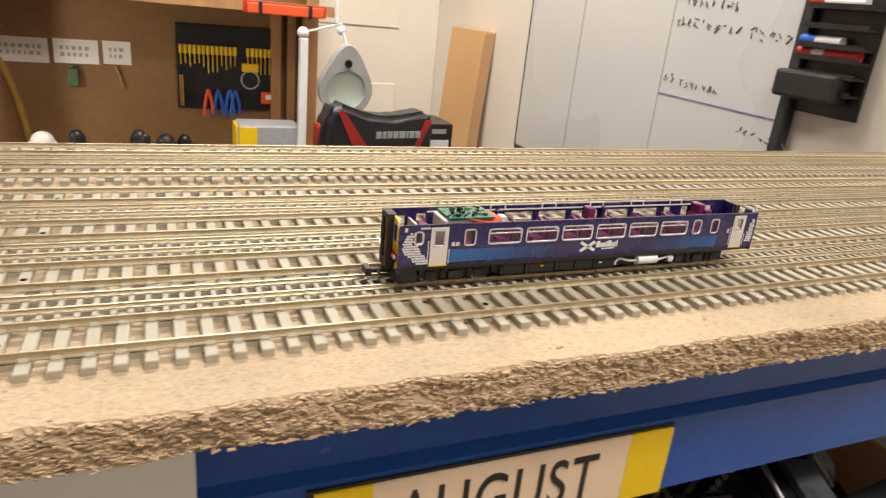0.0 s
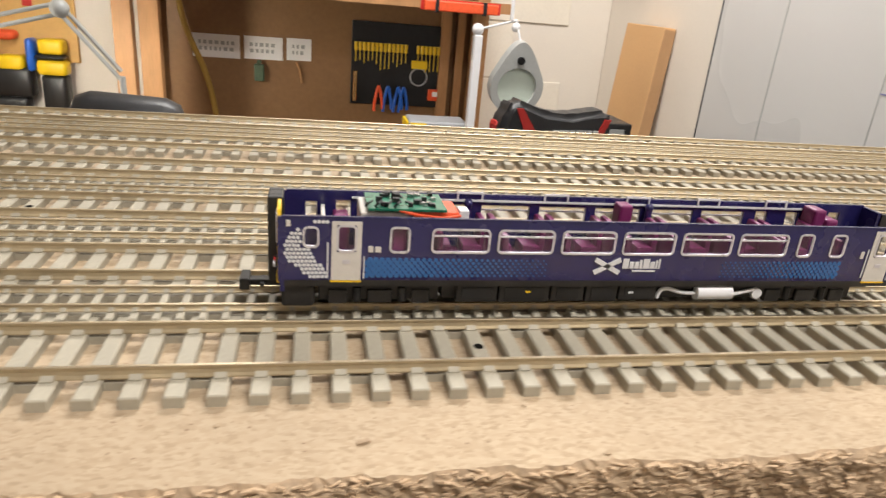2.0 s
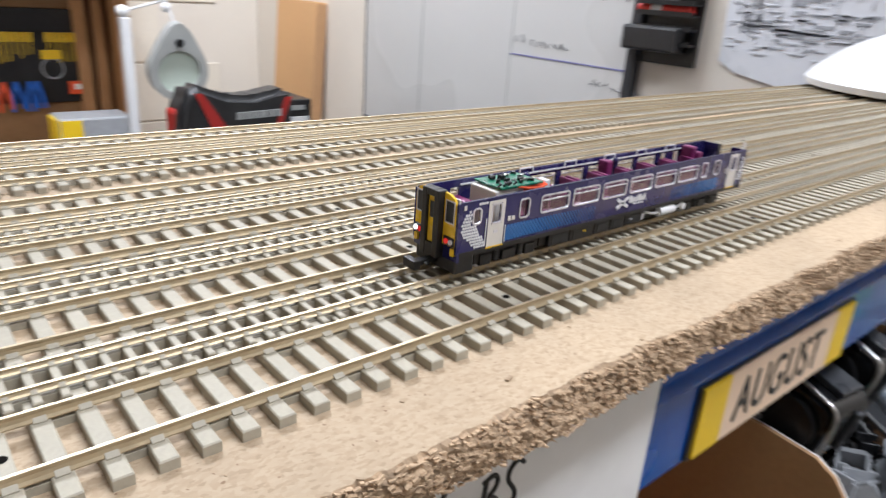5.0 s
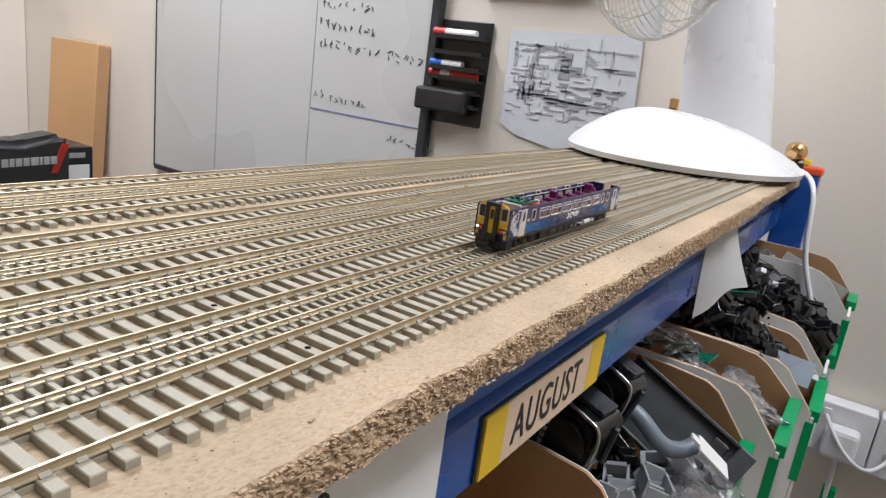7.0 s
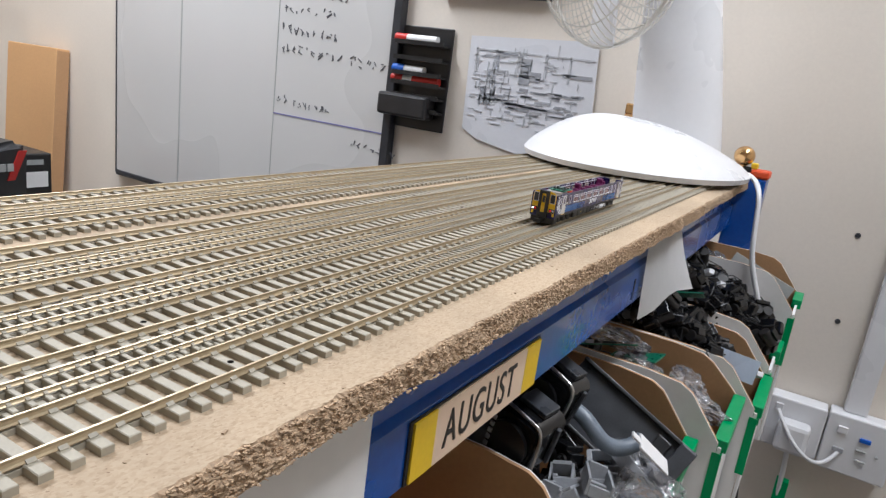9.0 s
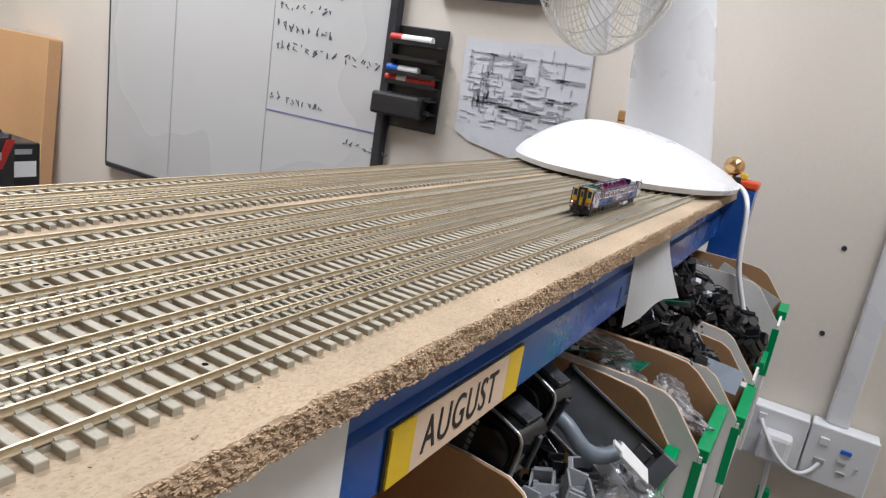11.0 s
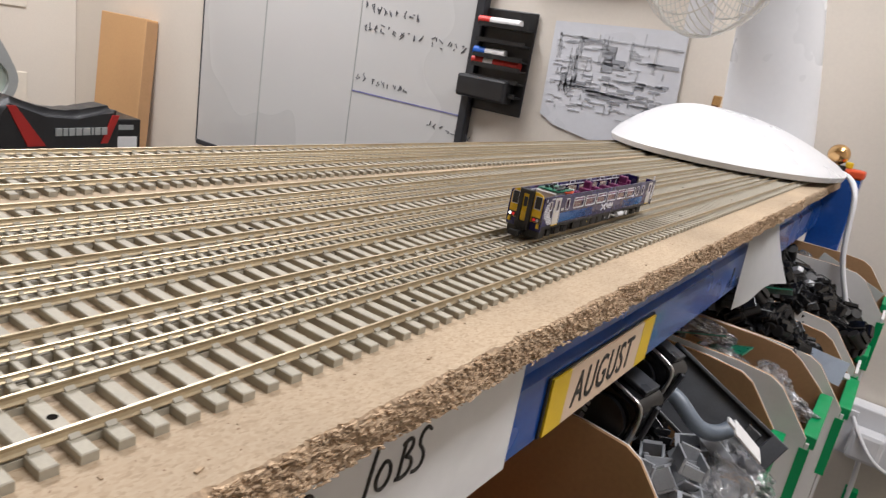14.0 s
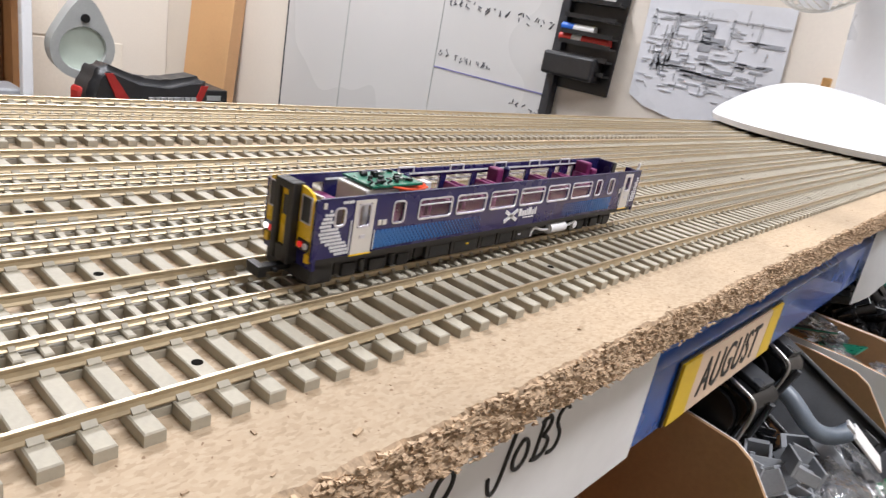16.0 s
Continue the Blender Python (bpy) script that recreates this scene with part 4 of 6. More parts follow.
boxes("coupling", [(-7.5 * U, 0.5 * U, -1.2 * U, 1.2 * U, 2.6 * U, 4.0 * U), (-8.6 * U, -6.6 * U, -2.6 * U, 2.6 * U, 2.2 * U, 4.8 * U), (-4.5 * U, -3.5 * U, -2.4 * U, 2.4 * U, 2.8 * U, 3.6 * U)], M["black"], nose, "black hook coupling", bevel=0.0002)

# rear end, cut open at the top
boxes("rear_end", [(148.0 * U, 149.0 * U, -9.2 * U, -3.0 * U, 6.0 * U, 21.3 * U), (148.0 * U, 149.0 * U, 3.0 * U, 9.2 * U, 6.0 * U, 21.3 * U), (148.0 * U, 149.0 * U, -3.0 * U, 3.0 * U, 6.0 * U, 9.0 * U)], M["purple"], train)
boxes("rear_gangway", [(149.0 * U, 151.2 * U, -3.6 * U, -2.6 * U, 6 * U, 21 * U), (149.0 * U, 151.2 * U, 2.6 * U, 3.6 * U, 6 * U, 21 * U)], M["under"], train)
boxes("roof_clip", [(147.6 * U, 148.6 * U, -8.4 * U, -7.6 * U, 21.4 * U, 24.2 * U), (146.6 * U, 148.6 * U, -8.4 * U, -7.8 * U, 21.4 * U, 22.2 * U)], M["white_paint"], train, bevel=0.0002)

# inside: floor, seats, partitions, glazing strips
inside = boxes("interior_floor", [(2 * U, 147 * U, -8.3 * U, 8.3 * U, 7.4 * U, 8.6 * U)], M["seat"], train)
bm = bmesh.new()
box(bm, -2.2 * U, 2.2 * U, -3.2 * U, 3.2 * U, 8.6 * U, 11.6 * U, 0.0003)
box(bm, 1.5 * U, 3.0 * U, -3.2 * U, 3.2 * U, 8.6 * U, 17.6 * U, 0.0005)
seat_mesh = mesh_of("seat", bm, M["seat"], 40)
for i in range(14):
    for y in (-4.7, 4.7):
        s = new("seat", seat_mesh)
        s.parent = inside
        s.matrix_basis = pose((35 + 7.1 * i) * U, y * U, 0, 0, 0, 0 if i % 2 else 180)
for x, y0, y1, z in ((24.0, -8.2, -7.4, 20.0), (79.5, 4, 8.2, 21.2), (131.5, 3.0, 8.2, 21.6), (12.5, 1.0, 8.2, 17.5), (115.6, -8.2, 0, 17.0), (134.6, 2, 7, 19.4)):
    boxes("partition", [((x - 1.7) * U, (x + 1.7) * U, y0 * U, y1 * U, 8.6 * U, z * U)], M["seat"], inside, bevel=0.0006)
for x in (41.6, 86.9):
    bm = bmesh.new()
    tube(bm, (x * U, 7.3 * U, 8.6 * U), (x * U, 7.3 * U, 19.4 * U), 0.9 * U, 10)
    ball(bm, (x * U, 7.3 * U, 19.8 * U), 1.1 * U)
    part("screw_pillar", bm, M["purple"], inside, smooth=40)
strip = [(15 * U, 132 * U, 8.0 * U, 8.35 * U, 20.0 * U, 20.45 * U)]
for x in (39, 60, 81, 100, 119):
    strip += [(x * U, (x + 6.2) * U, 8.0 * U, 8.35 * U, 21.9 * U, 22.3 * U), (x * U, (x + 0.4) * U, 8.0 * U, 8.35 * U, 20.4 * U, 22 * U), ((x + 5.8) * U, (x + 6.2) * U, 8.0 * U, 8.35 * U, 20.4 * U, 22 * U)]
boxes("glazing_strip", strip, M["white_paint"], train, "clear glazing strip with clips along the far wall")
cab = boxes("cab_bulkhead", [(8.2 * U, 9.0 * U, 0.5 * U, 8.2 * U, 8.6 * U, 18.5 * U)], M["cream"], inside)

# electronics
motor = boxes("motor_block", [(16 * U, 27 * U, -5.6 * U, 5.2 * U, 9 * U, 21.4 * U)], M["cream"], train, "pale motor block", bevel=0.0005)
board = boxes("circuit_board", [(17.4 * U, 34 * U, -6.2 * U, 5.2 * U, 21.9 * U, 22.5 * U)], M["pcb"], train, "green circuit board with black components", bevel=0.0001)
rng = random.Random(5)
for k in range(22):
    x, y = 18.5 + rng.random() * 13, -5 + rng.random() * 9.4
    w, d, h = rng.uniform(0.7, 1.8), rng.uniform(0.5, 1.4), rng.uniform(0.3, 1.0)
    if x < 24:
        h += 0.5
    boxes("component", [(x * U, (x + w) * U, y * U, (y + d) * U, 22.5 * U, (22.5 + h) * U)], M["black"] if k % 4 else M["steel"], board, bevel=0.00012)
for k in range(4):
    bm = bmesh.new()
    wire(bm, [((17 + 2 * k) * U, -5 * U, 22.6 * U), ((17.5 + 2 * k) * U, -5.6 * U, 23.4 * U), ((18.4 + 2 * k) * U, -4 * U, 23.4 * U)], 0.28 * U, 6)
    part("wire", bm, M["black"], board)
boxes("capacitor_tape", [(27 * U, 37 * U, -5.0 * U, 3.6 * U, 18.6 * U, 21.6 * U)], M["orange"], train, "orange taped capacitor", bevel=0.0006)
boxes("connector", [(37 * U, 39.2 * U, -4.4 * U, -1 * U, 19.2 * U, 21.8 * U)], M["white_paint"], train, bevel=0.0002)
bm = bmesh.new()
wire(bm, [(24 * U, -5.9 * U, 22 * U), (28 * U, -6.4 * U, 21.2 * U), (33 * U, -6.0 * U, 20.6 * U), (37 * U, -5 * U, 20.8 * U)], 0.35 * U, 6)
part("red_wire", bm, M["orange"], train)

# underframe, bogies, exhaust
chassis = boxes("underframe", [(6 * U, 140 * U, -8.2 * U, 8.2 * U, 5.6 * U, 7.3 * U)], M["under"], train)
for y in (-9.3, 8.5):
    boxes("solebar", [(0.8 * U, 147 * U, y * U, (y + 0.8) * U, 6.3 * U, 7.6 * U)], M["under"], chassis)
boxes("equipment_raft", [(34 * U, 111 * U, -7.4 * U, 7.4 * U, 2.6 * U, 5.6 * U)], M["under"], chassis)
for x0, x1, z in ((37, 46.2, 2.0), (46.6, 58.2, 1.9), (58.6, 66.4, 2.1), (66.8, 74.4, 2.0), (74.8, 84, 2.3)):
    for s in (-1, 1):
        b = boxes("equipment_box", [(x0 * U, x1 * U, min(s * 8.6, s * 4) * U, max(s * 8.6, s * 4) * U, z * U, 6.4 * U)], M["under"], chassis, bevel=0.0003)
        boxes("lid", [((x0 + 1.2) * U, (x1 - 1.2) * U, min(s * 8.75, s * 8.5) * U, max(s * 8.75, s * 8.5) * U, (z + 0.6) * U, 5.6 * U)], M["black"], b, bevel=0.0001)
for x, z in ((62.5, 6.6), (66, 6.8), (69, 6.6), (72.6, 6.9), (77, 4.2), (52.5, 4.4), (88, 6.7), (106, 6.6)):
    boxes("stencil", [(x * U, (x + 1.2) * U, -8.95 * U, -8.55 * U, z * U, (z + 0.4) * U)], M["livery_white"] if x != 52.5 else M["livery_yellow"], chassis)
exh = part("silencer", (lambda bm: (tube(bm, (94 * U, -8.2 * U, 4.2 * U), (103 * U, -8.2 * U, 4.2 * U), 1.75 * U, 16), bm)[1])(bmesh.new()), M["white_paint"], chassis, "white exhaust silencer", smooth=40)
curve("pipe", [(84.6 * U, -8.2 * U, 2.8 * U), (84.8 * U, -8.2 * U, 5.4 * U), (87.6 * U, -8.2 * U, 5.4 * U), (90.4 * U, -8.2 * U, 3.8 * U), (94.2 * U, -8.2 * U, 4.0 * U)], 0.5 * U, M["white_paint"], chassis)
curve("pipe", [(102.8 * U, -8.2 * U, 3.7 * U), (105.6 * U, -8.2 * U, 3.7 * U), (107 * U, -8.2 * U, 4.6 * U), (110 * U, -8.2 * U, 5.0 * U)], 0.5 * U, M["white_paint"], chassis)
bm = bmesh.new()
tube(bm, (110 * U, -8.8 * U, 4.0 * U), (110 * U, -7.6 * U, 4.0 * U), 1.3 * U, 16)
part("pipe_flange", bm, M["white_paint"], chassis)
for cx in (20.5, 123.5):
    bog = boxes("bogie", [((cx - 12.5) * U, (cx + 12.5) * U, -6.6 * U, 6.6 * U, 3.4 * U, 4.6 * U)], M["under"], train, "black bogie with disc wheels")
    for s in (-1, 1):
        rows = [((cx - 12.8) * U, (cx + 12.8) * U, min(s * 7.6, s * 6.6) * U, max(s * 7.6, s * 6.6) * U, 2.2 * U, 5.6 * U)]
        for dx in (-8.8, 8.8):
            rows.append(((cx + dx - 2.0) * U, (cx + dx + 2.0) * U, min(s * 8.2, s * 6.6) * U, max(s * 8.2, s * 6.6) * U, 1.6 * U, 4.8 * U))
        rows.append(((cx - 2.6) * U, (cx + 2.6) * U, min(s * 8.4, s * 6.6) * U, max(s * 8.4, s * 6.6) * U, 1.8 * U, 4.8 * U))
        boxes("side_frame", rows, M["under"], bog, bevel=0.0003)
        for dx in (-4.8, 4.8):
            bm = bmesh.new()
            tube(bm, ((cx + dx) * U, s * 7.7 * U, 2.2 * U), ((cx + dx) * U, s * 7.7 * U, 5.4 * U), 0.9 * U, 10)
            part("damper", bm, M["black"], bog)
        for dx in (-8.8, 8.8):
            bm = bmesh.new()
            tube(bm, ((cx + dx) * U, s * 4.5 * U - 0.0008, 3.0 * U), ((cx + dx) * U, s * 4.5 * U + 0.0008, 3.0 * U), 2.9 * U, 24)
            tube(bm, ((cx + dx) * U, s * 3.7 * U - 0.0002, 3.0 * U), ((cx + dx) * U, s * 3.7 * U + 0.0002, 3.0 * U), 3.3 * U, 24)
            part("wheel", bm, M["steel"], bog, "steel wheel", smooth=40)

train.scale = (1.015, 1, 1)


# desk fan on the far end of the tracks
fan = thing("desk_fan", "white plastic desk fan standing on the tracks, wire cage turned aside", "fan")
bm = bmesh.new()
NA, NR = 72, 16
rows = []
for i in range(NR + 1):
    u = i / NR
    row = []
    for k in range(NA):
        a = 2 * math.pi * k / NA
        ex, ey = 0.195 * u * math.cos(a), 0.152 * u * math.sin(a)
        z = 0.016 + 0.054 * (1 - u ** 2.1) if u < 1 else 0.013
        row.append(bm.verts.new((0.83 + ex - 0.02 * (1 - u), 0.113 + ey + 0.04 * (1 - u), z)))
    rows.append(row)
low = [bm.verts.new((0.83 + 0.193 * math.cos(2 * math.pi * k / NA), 0.113 + 0.150 * math.sin(2 * math.pi * k / NA), 0.0065)) for k in range(NA)]
for i in range(NR):
    for k in range(NA):
        m = (k + 1) % NA
        bm.faces.new((rows[i][k], rows[i][m], rows[i + 1][m], rows[i + 1][k]))
for k in range(NA):
    bm.faces.new((rows[NR][k], rows[NR][(k + 1) % NA], low[(k + 1) % NA], low[k]))
bm.faces.new(low)
bmesh.ops.remove_doubles(bm, verts=bm.verts, dist=1e-6)
bmesh.ops.recalc_face_normals(bm, faces=bm.faces)
base = part("base", bm, M["whiteplastic"], fan, "white domed oval base", smooth=50)
for k in range(10):
    a = 2 * math.pi * k / 10 + 0.2
    boxes("foot", [(0.83 + 0.17 * math.cos(a) - 0.008, 0.83 + 0.17 * math.cos(a) + 0.008, 0.113 + 0.125 * math.sin(a) - 0.008, 0.113 + 0.125 * math.sin(a) + 0.008, RAILS, 0.007)], M["black"], base, "dark rubber foot")
bm = bmesh.new()
rings = []
for i in range(15):
    z = 0.012 + 0.6 * i / 14
    f = 0.069 - 0.05 * min(1, z / 0.34) ** 1.6 * 0.42
    cx, cy = 0.955 - 0.01 * z, 0.085 + 0.154 * z
    rings.append([bm.verts.new((cx + f * 0.8 * math.cos(2 * math.pi * k / 40), cy + f * math.sin(2 * math.pi * k / 40), z)) for k in range(40)])
for i in range(14):
    for k in range(40):
        m = (k + 1) % 40
        bm.faces.new((rings[i][k], rings[i][m], rings[i + 1][m], rings[i + 1][k]))
bm.faces.new(rings[0])
bm.faces.new(rings[-1])
bmesh.ops.recalc_face_normals(bm, faces=bm.faces)
part("column", bm, M["whiteplastic"], fan, "white tapering column", smooth=50)
M["wire"] = mat("white_coated_wire", (0.6, 0.58, 0.53), 0.4, var=0.05, scale=50)
CAGE = pose(0.82, 0.2, 0.29, 0, 95, 150)
bm = bmesh.new()
for k in range(64):
    a = 2 * math.pi * k / 64
    pts = []
    for j in range(15):
        b = -1.45 + 2.9 * j / 14
        r, h = 0.132 * math.cos(b) ** 0.75, 0.062 * math.sin(b)
        pts.append(CAGE @ Vector((r * math.cos(a), r * math.sin(a), h)))
    for p, q in zip(pts, pts[1:]):
        tube(bm, p, q, 0.0008, 4)
tagged(part("wire_guard", bm, M["wire"], fan, "fine pale wire guard"), kind="stuff")


def hoop(bm, m, r, h, w, n=56, k=6):
    """A closed round wire of radius r at height h in the space of m."""
    vs = [[bm.verts.new(m @ Vector(((r + w * math.cos(2 * math.pi * b / k)) * math.cos(2 * math.pi * a / n), (r + w * math.cos(2 * math.pi * b / k)) * math.sin(2 * math.pi * a / n), h + w * math.sin(2 * math.pi * b / k)))) for b in range(k)] for a in range(n)]
    for a in range(n):
        for b in range(k):
            bm.faces.new((vs[a][b], vs[(a + 1) % n][b], vs[(a + 1) % n][(b + 1) % k], vs[a][(b + 1) % k]))
    bmesh.ops.recalc_face_normals(bm, faces=bm.faces)


for r, h, w in ((0.132, 0.0, 0.003), (0.106, 0.04, 0.0011), (0.106, -0.04, 0.0011), (0.075, 0.053, 0.0011), (0.075, -0.053, 0.0011)):
    bm = bmesh.new()
    hoop(bm, CAGE, r, h, w)
    part("cage_ring", bm, M["wire"], fan, smooth=60)
bm = bmesh.new()
tube(bm, CAGE @ Vector((0, 0, -0.15)), CAGE @ Vector((0, 0, -0.055)), 0.04, 24, 0.035)
part("motor_housing", bm, M["whiteplastic"], fan, smooth=40)
for k in range(3):
    blade = bmesh.new()
    plate_m = CAGE @ pose(0, 0, 0, 0, 0, 120 * k) @ pose(0.08, 0, 0, 20, 0, 0)
    box(blade, -0.05, 0.05, -0.045, 0.045, -0.001, 0.001, m=plate_m)
    part("blade", blade, M["whiteplastic"], fan, "pale fan blade")
cab = curve("fan_cable", [(0.93, 0.0, 0.012), (0.88, -0.03, 0.016), (0.825, -0.052, 0.012), (0.81, -0.06, -0.02), (0.80, -0.064, -0.08), (0.80, -0.08, -0.12), (0.797, -0.095, -0.155), (0.795, -0.1, -0.178)], 0.0034, M["whiteplastic"])
tagged(cab, "white fan cable hanging over the shelf edge", "cable")

# small things at the shelf's end
bell = thing("brass_bell", "small polished brass bell beside the fan", "bell")
bm = bmesh.new()
ball(bm, (0.955, -0.012, 0.034), 0.015, 0.015, 0.0145, 24)
part("dome", bm, M["brass"], bell, smooth=60)
bm = bmesh.new()
tube(bm, (0.955, -0.012, 0.0), (0.955, -0.012, 0.022), 0.006, 14)
part("stem", bm, M["brass"], bell, smooth=40)
clip = thing("clamp", "red and yellow plastic clamp on the shelf corner", "clamp")
boxes("jaw", [(0.945, 0.98, -0.052, -0.026, 0.005, 0.017)], M["orange"], clip, "red plastic jaw", bevel=0.003)
boxes("tip", [(0.95, 0.962, -0.034, -0.024, 0.017, 0.026)], M["yellow"], clip, "yellow tip", bevel=0.002)
boxes("knob", [(0.945, 0.957, -0.026, -0.016, 0.0, 0.02)], M["black"], clip, bevel=0.002)
br = tagged(boxes("brass_hook", [(1.1, END - 0.002, 0.205, 0.22, 0.055, 0.066), (1.1, 1.108, 0.205, 0.22, 0.066, 0.085)], M["brass"], bevel=0.002), "small brass hook on the wall", "hook")

# whiteboard on the end wall
W = END - 0.003
wb = thing("whiteboard", "large whiteboard with dark frame and faded handwriting", "whiteboard")
boxes("panel", [(W - 0.016, W, 0.76, 1.735, -0.315, 1.0)], M["board_white"], wb, "glossy white writing surface")
boxes("frame_rail", [(W - 0.022, W + 0.001, 0.738, 0.76, -0.325, 1.01)], M["frame"], wb, "dark frame side", bevel=0.003)
boxes("frame_rail", [(W - 0.018, W + 0.001, 1.735, 1.742, -0.325, 1.01)], M["frame"], wb, "dark frame side", bevel=0.003)
boxes("frame_rail", [(W - 0.022, W + 0.001, 0.762, 1.733, -0.33, -0.315)], M["frame"], wb, "dark frame bottom", bevel=0.003)
boxes("seam", [(W - 0.0172, W - 0.0158, 1.452, 1.456, -0.314, 0.99)], M["greylamp"], wb)
boxes("drawn_line", [(W - 0.0172, W - 0.0158, 1.0985, 1.1005, -0.314, 0.6)], M["greylamp"], wb, "faint ruled line")
boxes("drawn_line", [(W - 0.0172, W - 0.0158, 0.762, 1.098, -0.057, -0.054)], M["marker_blue"], wb, "blue marker line")
rng = random.Random(21)
for z, y1, n, h in ((0.268, 1.085, 11, 0.022), (0.228, 1.085, 10, 0.02), (0.185, 1.085, 9, 0.022), (0.137, 1.085, 9, 0.026), (0.092, 1.085, 16, 0.022), (-0.03, 1.09, 9, 0.022), (-0.1, 0.85, 7, 0.016)):
    bm = bmesh.new()
    y = y1
    for k in range(n):
        w = rng.uniform(0.010, 0.020)
        hh = h * rng.uniform(0.7, 1.15)
        zz = z - (y1 - y) * 0.05
        for s in range(rng.choice((2, 3, 3))):
            p = (W - 0.0168, y - w * rng.random(), zz + hh * rng.random())
            q = (W - 0.0168, y - w * rng.random(), zz + hh * rng.random())
            if (Vector(p) - Vector(q)).length > 0.004:
                tube(bm, p, q, 0.0012, 5)
        y -= w + 0.005 + (0.014 if rng.random() < 0.15 else 0)
    tagged(part("handwriting", bm, M["marker"], wb, "illegible line of handwriting"), kind="stuff")

pens = thing("pen_tray", "black wall pen holder with dry-wipe markers", "pen holder")
boxes("back_plate", [(W - 0.006, W, 0.612, 0.742, -0.032, 0.184)], M["black"], pens, bevel=0.002)
for k, z in enumerate((0.15, 0.118, 0.086, 0.066, 0.04, 0.012)):
    boxes("ledge", [(W - 0.034, W - 0.0062, 0.616, 0.738, z - 0.006, z - 0.002)], M["black"], pens)
    boxes("ledge_lip", [(W - 0.036, W - 0.032, 0.616, 0.738, z - 0.006, z + 0.003)], M["black"], pens)


def marker(z, y0, y1, cap, body):
    t = thing("marker_pen", "dry-wipe marker lying in the wall holder", "marker pen", "markers in the holder")
    bm = bmesh.new()
    tube(bm, (W - 0.02, y0, z + 0.0085), (W - 0.02, y1 - 0.03, z + 0.0085), 0.0085, 16)
    part("barrel", bm, M[body], t, smooth=40)
    bm = bmesh.new()
    tube(bm, (W - 0.02, y1 - 0.03, z + 0.0085), (W - 0.02, y1, z + 0.0085), 0.0092, 16)
    part("cap", bm, M[cap], t, smooth=40)


marker(0.148, 0.64, 0.745, "red", "paper")
marker(0.084, 0.665, 0.745, "bluepen", "paper")
marker(0.064, 0.67, 0.745, "red", "paper")
marker(0.064, 0.625, 0.69, "red", "red")
er = tagged(boxes("board_eraser", [(W - 0.05, W - 0.008, 0.634, 0.76, -0.008, 0.04)], M["leather"], bevel=0.006), "black felt whiteboard eraser in the pen holder", "eraser")

# printed drawing on the wall
M["print"] = mat("grey_print", (0.52, 0.53, 0.56), 0.6, var=0.15)
M["print_dark"] = mat("dark_print", (0.36, 0.37, 0.4), 0.6, var=0.15)
M["sheet"] = mat("blueish_sheet", (0.68, 0.69, 0.73), 0.35, var=0.03, scale=8)
post2 = thing("wall_print", "white laminated sheet with a grey line drawing, pinned on the wall", "poster")
bm = bmesh.new()
plate(bm, [(0.572, 0.176), (0.298, 0.186), (0.285, 0.0), (0.30, -0.06), (0.44, -0.045), (0.53, -0.03), (0.566, -0.012)], 0.0015, "x")
bmesh.ops.translate(bm, vec=(W - 0.0012, 0, 0), verts=bm.verts)
part("sheet", bm, M["sheet"], post2)
rng = random.Random(8)


def ink(rows, material, label):
    bm = bmesh.new()
    for y0, y1, z0, z1 in rows:
        box(bm, W - 0.0026, W - 0.0011, y0, y1, z0, z1)
    tagged(part("drawing", bm, M[material], post2, label), kind="stuff")


rows = []
for k in range(170):
    y, z = rng.uniform(0.31, 0.55), rng.uniform(0.0, 0.15)
    l = rng.uniform(0.006, 0.04)
    rows.append((y, min(y + l, 0.558), z, z + rng.uniform(0.001, 0.003)) if rng.random() < 0.65 else (y, y + 0.002, z, z + l * 0.7))
for y in (0.555, 0.51, 0.46, 0.40, 0.35):
    rows += [(y - 0.004, y, 0.105, 0.155), (y - 0.05, y, 0.15, 0.153)]
ink(rows, "print", "fine grey drawn lines")
rows = [(0.428, 0.45, 0.092, 0.142), (0.405, 0.428, 0.1, 0.118)]
for k in range(40):
    y, z = rng.uniform(0.3, 0.5), rng.uniform(0.03, 0.085)
    rows.append((y, y + rng.uniform(0.012, 0.05), z, z + rng.uniform(0.002, 0.006)))
for k in range(14):
    y, z = rng.uniform(0.5, 0.55), rng.uniform(0.035, 0.085)
    rows.append((y, y + 0.004, z, z + rng.uniform(0.006, 0.02)))
rows += [(0.3, 0.36, 0.115, 0.122), (0.5, 0.504, 0.12, 0.15), (0.46, 0.505, 0.146, 0.15)]
ink(rows, "print_dark", "dark drawn machinery")
pic = thing("picture_frame", "dark framed picture high on the wall", "picture frame")
boxes("frame", [(W - 0.02, W, 0.405, 0.65, 0.252, 0.27), (W - 0.02, W, 0.405, 0.42, 0.27, 0.5), (W - 0.02, W, 0.635, 0.65, 0.27, 0.5), (W - 0.02, W, 0.405, 0.65, 0.5, 0.515)], M["leather"], pic)
boxes("print", [(W - 0.008, W - 0.003, 0.42, 0.635, 0.27, 0.5)], M["sheet"], pic)

